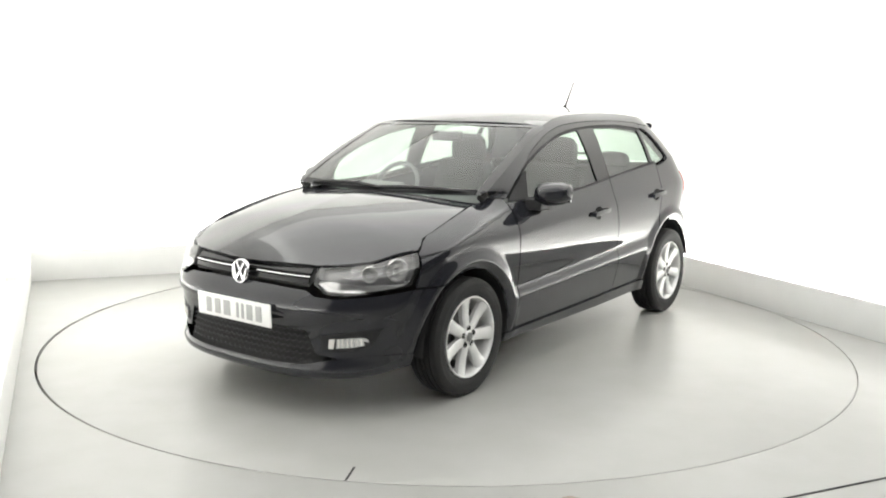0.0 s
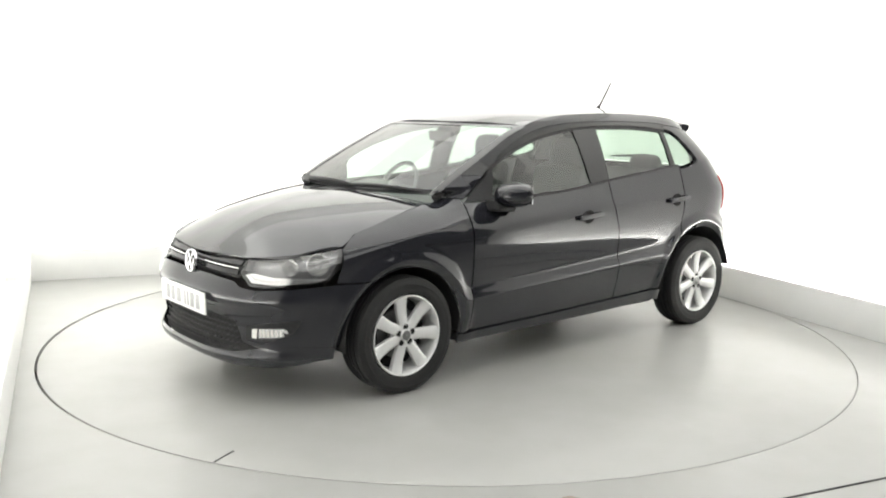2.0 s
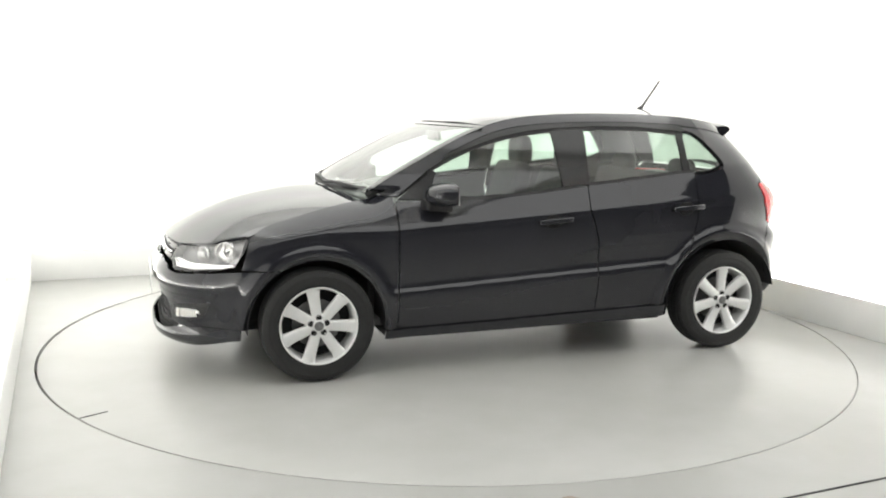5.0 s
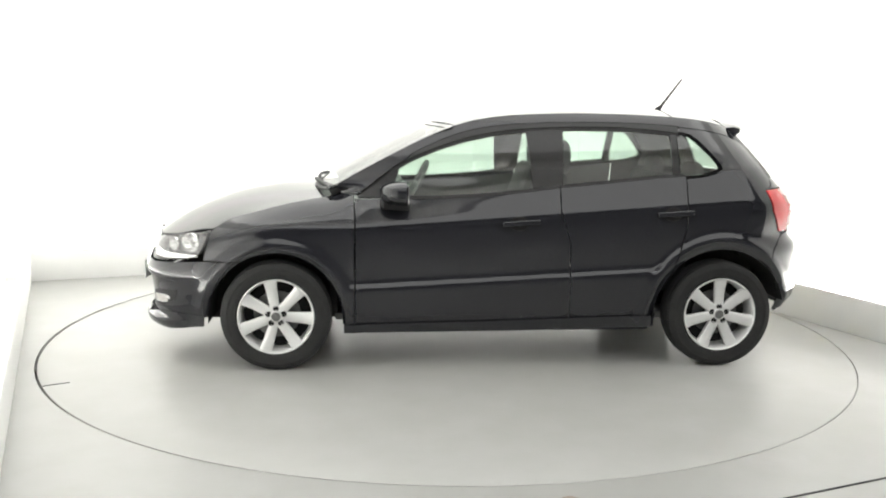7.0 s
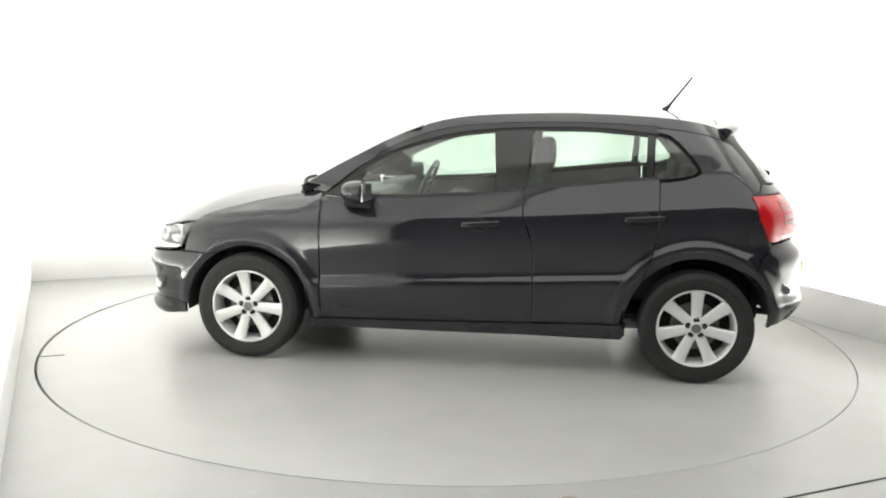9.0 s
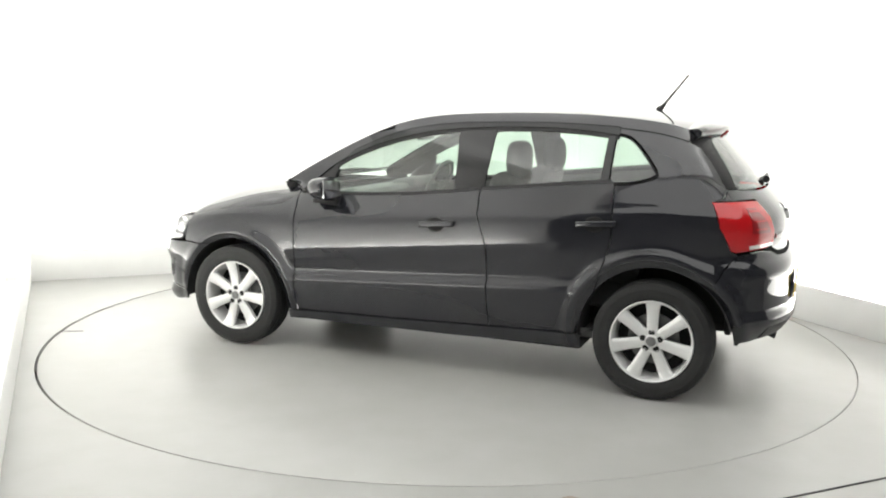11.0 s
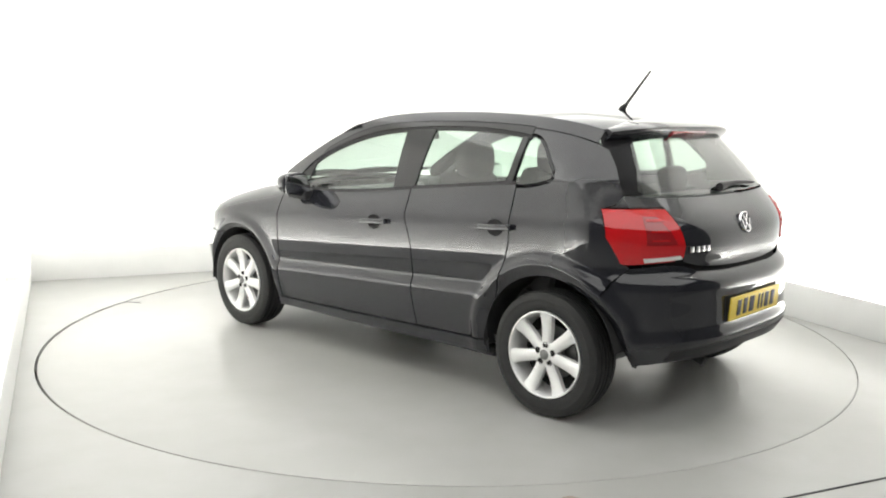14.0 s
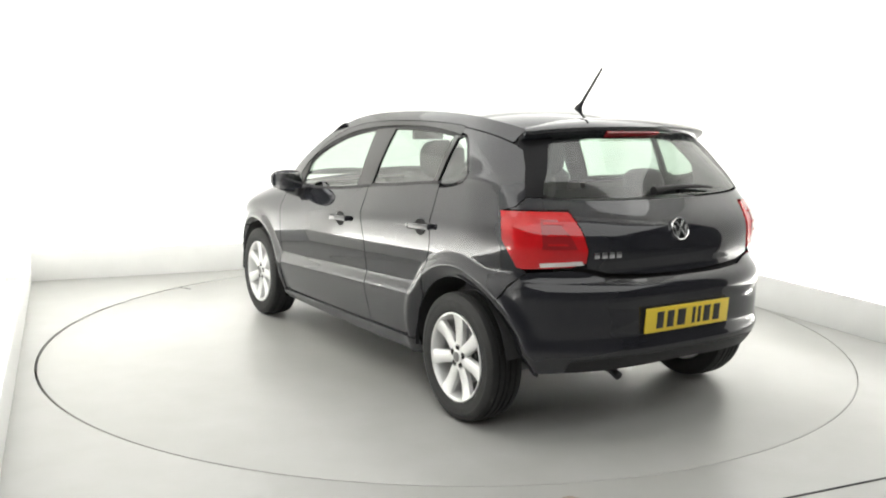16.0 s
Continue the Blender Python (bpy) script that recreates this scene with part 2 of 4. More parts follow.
holed_floor()
slab("pit", -2.6, 2.6, -2.6, 2.6, -0.12, -0.08, GAP, "dark pit under the turntable", "floor")
SET = 0.20                        # the walls stand this far behind the low boards
slab("wall_back", LEFT - SET, RIGHT + SET + 0.1, BACK + SET, BACK + SET + 0.1, -0.1, TOP, WALLP, "white painted booth wall", "wall")
slab("wall_right", RIGHT + SET, RIGHT + SET + 0.1, FRONT, BACK + SET - 0.001, -0.1, TOP, WALLP, "white painted booth wall", "wall")
slab("wall_left", LEFT - SET - 0.1, LEFT - SET - 0.001, FRONT, BACK + SET + 0.1, -0.1, TOP, WALLP, "white painted booth wall", "wall")
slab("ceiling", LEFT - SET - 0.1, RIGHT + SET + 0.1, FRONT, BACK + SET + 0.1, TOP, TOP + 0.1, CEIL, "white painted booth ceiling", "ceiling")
slab("baseboard_back", LEFT + 0.001, RIGHT - 0.031, BACK - 0.03, BACK - 0.001, 0.001, 0.245, KICK, "pale grey low board before the lit wall", "baseboard", 0.004)
slab("baseboard_right", RIGHT - 0.03, RIGHT - 0.001, FRONT + 0.01, BACK - 0.001, 0.001, 0.245, KICK, "pale grey low board before the lit wall", "baseboard", 0.004)
slab("baseboard_left", LEFT - 0.022, LEFT - 0.002, FRONT + 0.01, BACK - 0.001, 0.001, 0.245, WALLP, "white low board before the lit wall", "baseboard", 0.004)
slab("floor_track", LEFT - 0.1, RIGHT + 0.1, FRONT - 0.012, FRONT - 0.003, -0.02, 0.002, GAP, "dark threshold strip across the booth floor", "trim")

# the dim hall in front of the booth, where the camera stands
slab("apron", -7, 7, FRONT - 1.3, FRONT - 0.012, -0.1, -0.001, FLOOR, "pale grey painted floor before the booth", "floor")
slab("hall_floor", -7, 7, -10, FRONT - 1.3, -0.1, -0.002, HALL, "grey hall floor", "floor")
slab("hall_wall_back", -7, 7, -10.1, -10, -0.1, 4, HALL, "grey hall wall", "wall")
slab("hall_wall_left", -7.1, -7, -10, FRONT, -0.1, 4, HALL, "grey hall wall", "wall")
slab("hall_wall_right", 7, 7.1, -10, FRONT, -0.1, 4, HALL, "grey hall wall", "wall")
slab("hall_ceiling", -7, 7, -10, FRONT, 4, 4.1, HALL, "grey hall ceiling", "ceiling")
slab("hall_wall_inner_left", -7, LEFT - SET - 0.1, FRONT - 0.1, FRONT, -0.1, 4, HALL, "grey hall wall", "wall")
slab("hall_wall_inner_right", RIGHT + SET + 0.1, 7, FRONT - 0.1, FRONT, -0.1, 4, HALL, "grey hall wall", "wall")
slab("wall_front", LEFT - SET - 0.1, RIGHT + SET + 0.1, FRONT - 0.1, FRONT, 2.60, TOP - 0.001, WALLP, "white painted panel over the booth opening", "wall")
slab("hall_lintel", LEFT - SET - 0.1, RIGHT + SET + 0.1, FRONT - 0.1, FRONT, TOP, 4, HALL, "grey hall wall over the booth opening", "wall")


def turntable():
    n = 192
    base = tagged(new("turntable"), "round pale grey painted car turntable, slowly turning", "turntable")
    bm = lathe([(0.0001, 0), (1.2, 0), (RING - 0.016, 0), (RING - 0.0095, -0.002), (RING - 0.0075, -0.010), (RING - 0.0075, -0.07)], n)
    for v in bm.verts:
        v.co = Vector((v.co.x, v.co.z, v.co.y))
    bmesh.ops.recalc_face_normals(bm, faces=bm.faces)
    if sum(f.normal.z * f.calc_area() for f in bm.faces) < 0:
        bmesh.ops.reverse_faces(bm, faces=bm.faces)
    part("deck", bm, DISC, base)
    a = radians(27.4)
    part("seam", box((2.375 * math.cos(a), 2.375 * math.sin(a), 0.0005), (0.13, 0.008, 0.003), 0, (0, 0, 27.4)), GAP, base, "short dark radial seam")
    return base


TABLE = turntable()


def stain(x, y, r, seed):
    """A dried irregular mark on the floor."""
    rnd = random.Random(seed)
    bm = bmesh.new()
    ring = []
    for k in range(28):
        a = k * math.tau / 28
        q = r * (0.7 + 0.45 * rnd.random())
        ring.append(bm.verts.new((x + q * 1.5 * math.cos(a), y + q * 0.7 * math.sin(a), 0.0015)))
    bm.faces.new(ring)
    return tagged(link("floor_stain", bm, STAIN, None, smooth=True), "small brown dried stain on the floor", "stain")


stain(0.47, -2.54, 0.028, 4)

# ---- the car ----
CAR = tagged(new("car"), "black five-door hatchback with silver alloy wheels on a turntable", "car")
OFF = Vector((-0.225, 0.08, 0))       # the car's place on the turntable

Y0 = table([(0.17, .735), (0.21, .765), (.26, .785), (.30, .800), (.34, .812), (.38, .823), (.41, .830), (.440, .8365), (.458, .8378), (.470, .8355), (.488, .8265), (.502, .8195), (.513, .8180), (.54, .8210), (.57, .8250), (.60, .8283), (.63, .8307), (.66, .8322),
            (.70, .8330), (.74, .8332), (.79, .8330), (.815, .8315), (.85, .8190), (.89, .8020), (.93, .7855), (.96, .7725), (1.0, .756), (1.1, .722), (1.2, .680), (1.3, .632), (1.36, .598), (1.40, .565), (1.44, .50)], 4, 900)
YB = table([(.17, .735), (.21, .765), (.26, .785), (.34, .811), (.44, .825), (.52, .8285), (.60, .8300), (.66, .8322), (.72, .8332)], 4)
XF = table([(.15, 1.93), (.18, 2.005), (.205, 2.045), (.24, 2.048), (.27, 2.02), (.30, 2.008), (.38, 2.005), (.44, 2.014), (.478, 2.026), (.498, 2.045), (.53, 2.043), (.575, 2.02), (.61, 1.992), (.67, 1.985), (.70, 1.972)], 5)
XR = table([(.20, -1.72), (.26, -1.78), (.33, -1.835), (.39, -1.872), (.425, -1.878), (.455, -1.858), (.60, -1.855), (.65, -1.858), (.69, -1.845), (.71, -1.815), (.74, -1.80),
            (.80, -1.808), (.86, -1.806), (.914, -1.79), (.97, -1.752), (1.05, -1.678), (1.15, -1.598), (1.30, -1.466), (1.42, -1.36)], 4)
LR = table([(.2, .62), (.7, .62), (.8, .60), (.95, .53), (1.06, .46), (1.3, .42)], 8)
ZE = table([(.80, .96), (.90, .955), (.985, .944), (1.135, .92), (1.293, .879), (1.452, .836), (1.579, .80), (1.707, .765), (1.809, .735), (1.90, .715), (2.05, .70)], 36)
ZC = table([(2.02, .66), (1.97, .705), (1.90, .755), (1.817, .803), (1.635, .878), (1.454, .923), (1.239, .956), (1.10, .972), (.90, .985)], 36)
ZROOF = table([(.50, 1.29), (.40, 1.345), (.30, 1.375), (.1, 1.42), (-.138, 1.444), (-.487, 1.454), (-.836, 1.450), (-1.1, 1.438), (-1.36, 1.396), (-1.50, 1.360)], 30)
RAIL = table([(.966, .974), (.824, 1.064), (.668, 1.147), (.513, 1.228), (.358, 1.30), (.266, 1.337), (.143, 1.370), (.02, 1.388), (-.103, 1.398), (-.265, 1.406), (-.421, 1.410),
              (-.577, 1.411), (-.734, 1.408), (-.891, 1.402), (-1.067, 1.391), (-1.226, 1.370), (-1.33, 1.343), (-1.40, 1.31)], 16)
XCF = 1.25
AF, AR = (1.238, 0.288, 0.358), (-1.235, 0.295, 0.375)       # wheel arches: x, z, radius


def canon(x, z):
    """The height in the middle section that the lines of the flank carry to (x, z)."""
    q = min(max(x, -1.35), 0.85)
    a, b, c = .47 + .054 * (.34 - q), .848 + .072 * (.35 - q), .948 + .10 * (.35 - q)
    k = ((.17, .17), (a, .462), (b, .85), (c, .955), (1.44, 1.44))
    for (z0, w0), (z1, w1) in zip(k, k[1:]):
        if z <= z1:
            return w0 + (w1 - w0) * (z - z0) / (z1 - z0)
    return z


def smoothstep(a, b, x):
    t = min(1, max(0, (x - a) / (b - a)))
    return t * t * (3 - 2 * t)


def half_width(x, z):
    c = canon(x, z)
    w = Y0(c)
    if c < .66:
        # the lower crease runs out before the wheel arches
        k = smoothstep(.37, .47, math.hypot(x - AF[0], z - AF[1])) * smoothstep(.39, .50, math.hypot(x - AR[0], z - AR[1]))
        k *= smoothstep(-1.2, -.85, x) * (1 - smoothstep(.80, 1.1, x))
        w = YB(c) + (w - YB(c)) * k
    w *= 1 - 0.010 * (x / 1.2) ** 2
    if z > .9 and x > .3:
        w -= .055 * ((x - .3) / .66) ** 2 * smoothstep(.9, 1.0, z)
    return w


def roll(x, z):
    """How far the top of the wing turns in under the bonnet's edge."""
    if x < .75:
        return 0
    t = min(1.3, max(0, (z - ZE(x) + .11) / .11))
    return .09 * t * t * (1 - smoothstep(ZE(x), ZE(x) + .05, z)) * smoothstep(.75, 1.0, x) * (1 - .5 * smoothstep(1.62, 1.95, x))


def flare(x, z):
    y = 0
    for (ax, az, r), peak, out, h in ((AF, .395, .46, .017), (AR, .432, .485, .021)):
        d = math.hypot(x - ax, z - az)
        if d < out and z > az - .12:
            k = smoothstep(r - .012, peak, d) * (1 - smoothstep(peak, out, d))
            y += h * k - .016 * (1 - smoothstep(r - .03, peak, d))
    return y


def side(x, z):
    """Half width of the flank at x and z."""
    w = half_width(x, z)
    if x > XCF:
        t = min(1, (x - XCF) / (XF(min(z, .70)) - XCF))
        w *= (1 - t ** 2.8) ** (1 / 3)
    xc = XR(z) + LR(z)
    if x < xc:
        t = min(1, (xc - x) / LR(z))
        w *= (1 - t ** 2.8) ** (1 / 3)
    return w - roll(x, z) + flare(x, z)


def flank(s, off=0.0):
    return lambda x, z: OFF + Vector((x, s * (side(x, z) + off), z))


def nose(a, z, back=0.0):
    """A place on the front end; a is the angle round the nose, from the middle."""
    s, a = (1 if a >= 0 else -1), min(abs(a), math.pi / 2)
    x = XCF + (XF(min(z, .70)) - XCF) * math.cos(a) ** (2 / 2.8)
    y = half_width(min(x, 1.5), z) * math.sin(a) ** (2 / 3)
    r = roll(x, z) + back
    k = smoothstep(.2, 1.2, a)
    fl = flare(x, z)
    return OFF + Vector((x - r * (1 - .6 * k), s * (y - r * k + fl), z))


def nose_angle(x, z):
    t = min(1, max(0, (x - XCF) / (XF(min(z, .70)) - XCF)))
    return math.acos(t ** 1.4)


def nose_at(y, z):
    w = half_width(1.5, z)
    return math.copysign(math.asin(min(1, abs(y) / w) ** 1.5), y)


def tail(a, z, back=0.0):
    s, a = (1 if a >= 0 else -1), min(abs(a), math.pi / 2)
    x = XR(z) + LR(z) * (1 - math.cos(a) ** (2 / 2.8))
    y = half_width(max(x, -1.5), z) * math.sin(a) ** (2 / 3)
    k = smoothstep(.2, 1.2, a)
    return OFF + Vector((x + back * (1 - .6 * k), s * (y - back * k + flare(x, z)), z))


def tail_angle(x, z):
    t = min(1, max(0, (XR(z) + LR(z) - x) / LR(z)))
    return math.acos(t ** 1.4)


def tail_at(y, z):
    w = half_width(-1.5, z)
    return math.copysign(math.asin(min(1, abs(y) / w) ** 1.5), y)


def both(half):
    """A half outline from the middle outwards and back to the middle, mirrored to a whole one."""
    return half + [(-u, v) for u, v in reversed(half) if abs(u) > 1e-6]


def arc(centre, r, a0, a1, n=24):
    return [(centre[0] + r * math.cos(radians(a0 + (a1 - a0) * k / n)), centre[1] + r * math.sin(radians(a0 + (a1 - a0) * k / n))) for k in range(n + 1)]


def along(f, x0, x1, n=12, dz=0.0):
    return [(x0 + (x1 - x0) * k / n, f(x0 + (x1 - x0) * k / n) + dz) for k in range(n + 1)]


BELT = table([(.82, .935), (.70, .938), (.536, .942), (.35, .946), (.197, .955), (.043, .966), (-.155, .988), (-.323, 1.01), (-.567, 1.034), (-.718, 1.050), (-.90, 1.07), (-1.02, 1.078)], 12)
DLO = table([(.80, .955), (.62, 1.082), (.516, 1.144), (.359, 1.209), (.203, 1.258), (.048, 1.290), (-.108, 1.308), (-.263, 1.318), (-.418, 1.324), (-.667, 1.324), (-.822, 1.314),
             (-.947, 1.302), (-1.03, 1.29)], 10)


def window(name, s, poly, door, label="", mat=PANE, lift=-0.012):
    ob = part(name, sheet(lambda x, z: flank(s, lift)(x, z), poly, .05, .05, 0.003, 0), mat, door, label)
    ob.visible_shadow = False
    return ob


def handle(x, z, s, door):
    y = side(x, z)
    cup = lathe([(0.001, .001), (.03, .002), (.042, .0045), (.047, .0015)], 24)
    for v in cup.verts:
        v.co = OFF + Vector((x + .01 + v.co.x * 1.1, s * (y + v.co.y), z - .004 + v.co.z * .85))
    bmesh.ops.recalc_face_normals(cup, faces=cup.faces)
    part("handle_cup", cup, DARK, door, "dark recessed cup")
    bm = bmesh.new()
    rbox(bm, OFF + Vector((x, s * (y + .026), z)), (.205, .018, .030), .008, (0, 0, 0), 3)
    for e in (-.085, .085):
        rbox(bm, OFF + Vector((x + e, s * (y + .010), z)), (.030, .030, .026), .006)
    for v in bm.verts:
        d = v.co.x - x - OFF.x
        v.co.y -= s * (d / .11) ** 2 * .010
        v.co.z += -d * .07
    part("handle", auto_smooth(bm), PAINT, door, "black pull handle")


def build_sides():
    for s in (1, -1):
        F = flank(s)
        # front wing
        top = along(ZE, 1.475, .955, 14, -.004)
        wing = [(.815, .25), (.875, .25)] + arc(AF, AF[2], 186, 61.5, 30) + [(1.53, .60), (1.625, .602), (1.595, .70), (1.582, .759), (1.555, .779), (1.52, .804), (1.49, .818)] + top + [(.90, .967), (.86, .960), (.822, .955), (.815, .84)]
        part("front_wing", sheet(F, wing, .018, .015), PAINT, CAR)
        # front door
        door = [(.81, .255), (.81, .84), (.815, .938)] + along(BELT, .78, -.305, 16) + [(-.305, .88), (-.335, .79), (-.362, .70), (-.372, .285), (.2, .268)]
        d = part("front_door", sheet(F, door, .018, .014), PAINT, CAR)
        handle(-.085, .818, s, d)
        window("window_glass", s, [(.655, .94), (.60, 1.07)] + along(DLO, .53, -.125, 12) + [(-.155, .98)] + along(BELT, -.155, .65, 12), d, "green-tinted front door glass")
        part("belt_trim", sheet(flank(s, .003), [(.66, .938)] + along(BELT, .66, -.30, 12, .014) + along(BELT, -.30, .66, 12, -.001), .05, .05, .012, 0), TRIM, d, "black rubber belt strip")
        part("mirror_sail", sheet(flank(s, .002), [(.80, .945), (.625, .945), (.578, 1.088), (.60, 1.094), (.625, 1.075)], .04, .04, .012, 0), TRIM, d, "black triangular mirror base")
        part("door_card", sheet(flank(s, -.06), inset(door, .02), .08, .06, 0, 0), CABIN, d, "dark grey inner door lining")
        mirror(s, d)
        # rear door
        rear = [(-.376, .285), (-.366, .70), (-.339, .79), (-.309, .88)] + along(BELT, -.309, -1.0, 12) + [(-1.012, 1.075), (-1.014, .80), (-.99, .70), (-.937, .53)] + \
            arc(AR, AR[2], 37.5, 0, 12) + [(-.868, .30), (-.6, .295)]
        d = part("rear_door", sheet(F, rear, .014, .012), PAINT, CAR)
        handle(-.942, .872, s, d)
        part("door_card", sheet(flank(s, -.06), inset(rear, .02), .08, .06, 0, 0), CABIN, d, "dark grey inner door lining")
        window("window_glass", s, [(-.325, 1.02)] + along(DLO, -.345, -.945, 12) + [(-.935, 1.075)] + along(BELT, -.935, -.325, 10), d, "green-tinted rear door glass", PANE_R)
        part("belt_trim", sheet(flank(s, .003), along(BELT, -.312, -1.0, 12, .014) + along(BELT, -1.0, -.312, 12, -.001), .05, .05, .012, 0), TRIM, d, "black rubber belt strip")
        # pillars and roof rail
        part("centre_pillar", sheet(flank(s, -.004), [(-.158, .985), (-.128, 1.309), (-.343, 1.321), (-.323, 1.01)], .03, .04, .012, .002), SATIN, CAR, "satin black pillar")
        part("window_divider", sheet(flank(s, -.003), [(-.938, 1.072), (-.948, 1.302), (-.985, 1.297), (-.978, 1.078)], .03, .04, .012, 0), SATIN, CAR, "satin black divider bar")
        back = along(RAIL, .93, -1.0, 40, -.006) + along(DLO, -1.0, .60, 40, -.010) + [(.78, .960), (.86, .955)]
        part("frame_lining", sheet(flank(s, -.017), back, .04, .03, .008, 0), DARK, CAR, "dark lining inside the window frame")
        SEAM = lambda x: max(DLO(x) + .014, RAIL(x) - .050) if x < .5 else DLO(x) + .014
        frame_poly = along(SEAM, .62, -1.0, 40) + along(DLO, -1.0, .62, 40, .012)
        rail = along(RAIL, .955, -1.33, 50) + along(RAIL, -1.34, -1.005, 12, -.054) + along(SEAM, -1.0, .62, 40, .002) + [(.80, .958), (.86, .962)]
        part("roof_rail", sheet(F, rail, .02, .012, .015, .001), PAINT, CAR, "black painted roof side and pillar")
        part("door_frame", sheet(F, frame_poly, .03, .02, .015, .0), SATIN, CAR, "satin black window frame")
        trim = along(DLO, -1.0, .62, 40, .022) + along(DLO, .62, -1.0, 40, -.006)
        part("window_trim", sheet(flank(s, -.006), trim, .04, .02, .01, 0), TRIM, CAR, "black window seal")
        # rear quarter with its small fixed pane
        pane = [(-.985, 1.078), (-1.06, 1.080), (-1.13, 1.092), (-1.188, 1.110), (-1.203, 1.122), (-1.198, 1.136), (-1.15, 1.195), (-1.095, 1.255), (-1.055, 1.286), (-1.02, 1.297), (-.99, 1.299)]
        q = [(-1.018, .80), (-1.016, 1.062), (-1.06, 1.064), (-1.135, 1.076), (-1.203, 1.097), (-1.221, 1.116), (-1.214, 1.142), (-1.165, 1.205), (-1.109, 1.266), (-1.065, 1.299), (-1.025, 1.311), (-1.0, 1.312)]
        q += along(RAIL, -1.005, -1.345, 12, -.056) + [(-1.395, 1.25), (-1.455, 1.18), (-1.51, 1.10), (-1.537, 1.055), (-1.527, 1.02), (-1.50, 1.006), (-1.486, 1.0), (-1.490, .985), (-1.53, .88), (-1.588, .765)]
        q += [(-1.61, .745), (-1.55, .68), (-1.502, .572)] + arc(AR, AR[2], 133, 38.5, 30) + [(-.994, .70)]
        p = part("rear_quarter", sheet(F, q, .014, .013), PAINT, CAR)
        window("quarter_glass", s, pane, p, "small fixed quarter pane", PANE_R)
        bm = bmesh.new()
        wide = inset(pane, -.022)
        rows = [[bm.verts.new(flank(s, o)(*q)) for q, o in ((b, -.020), (a, -.005), (a, -.018))] for a, b in zip(pane, wide)]
        for a, b in zip(rows, rows[1:] + rows[:1]):
            for k in range(2):
                bm.faces.new((a[k], a[k + 1], b[k + 1], b[k]))
        part("quarter_seal", auto_smooth(bm), GLOSS, p, "black quarter pane seal")
        trim = [(-1.2, 1.04), (-1.215, 1.15), (-1.165, 1.24), (-1.06, 1.32), (-1.31, 1.30), (-1.42, 1.17), (-1.50, 1.04)]
        part("pillar_trim", sheet(flank(s, -.05), trim, .05, .05, 0, 0), CABIN, p, "dark inner pillar trim")
        # sill
        part("sill", sheet(flank(s, .012), [(.875, .195), (.875, .246), (.2, .262), (-.372, .28), (-.868, .295), (-.868, .225), (-.2, .205)], .05, .02, .02, .001), PAINT, CAR)
        for name, (ax, az, r) in (("front_arch_liner", AF), ("rear_arch_liner", AR)):
            bm = bmesh.new()
            rows = []
            for k in range(25):
                a = radians(-4 + (188 if ax > 0 else 172) * k / 24)
                rows.append([bm.verts.new(OFF + Vector((ax + (r + .004) * math.cos(a), s * y, az + (r + .004) * math.sin(a)))) for y in (.80, .62, .48)] +
                            [bm.verts.new(OFF + Vector((ax + .02 * math.cos(a), s * .47, az + .02 * math.sin(a))))])
            for a, b in zip(rows, rows[1:]):
                for k in range(3):
                    bm.faces.new((a[k], a[k + 1], b[k + 1], b[k]))
            part(name, auto_smooth(bm), DARK, CAR, "dark wheel arch lining")


def blob(c, size, k):
    """A soft cushion shape."""
    bm = bmesh.new()
    bmesh.ops.create_uvsphere(bm, u_segments=20, v_segments=12, radius=1)
    for v in bm.verts:
        v.co = Vector(c) + Vector([math.copysign(abs(t) ** k, t) * h for t, h in zip(v.co, size)])
    bmesh.ops.recalc_face_normals(bm, faces=bm.faces)
    return auto_smooth(bm, 60)


def mirror(s, door):
    m = part("mirror", auto_smooth(mirror_shell(s)), PAINT, door, "black door mirror housing")
    part("mirror_glass", box(OFF + Vector((.527, s * .885, .980)), (.006, .165, .096), .002, (0, 0, s * -4)), CHROME, m, "silver mirror glass")
    part("mirror_foot", box(OFF + Vector((.60, s * .800, .915)), (.15, .10, .06), .018, (0, -4, s * 8), 3), TRIM, m, "black mirror foot")


def mirror_shell(s):
    bm = bmesh.new()
    bmesh.ops.create_uvsphere(bm, u_segments=24, v_segments=14, radius=1)
    for v in bm.verts:
        x, y, z = v.co
        e = lambda t, k: math.copysign(abs(t) ** k, t)
        x, y, z = e(x, .85), e(y, .72), e(z, .75)
        if x < 0:
            x *= .12
        v.co = OFF + Vector((.545 + x * (.130 - .028 * y), s * (.885 + y * .100), .978 + z * (.066 - .010 * y) + y * .008))
    bmesh.ops.recalc_face_normals(bm, faces=bm.faces)
    return bm


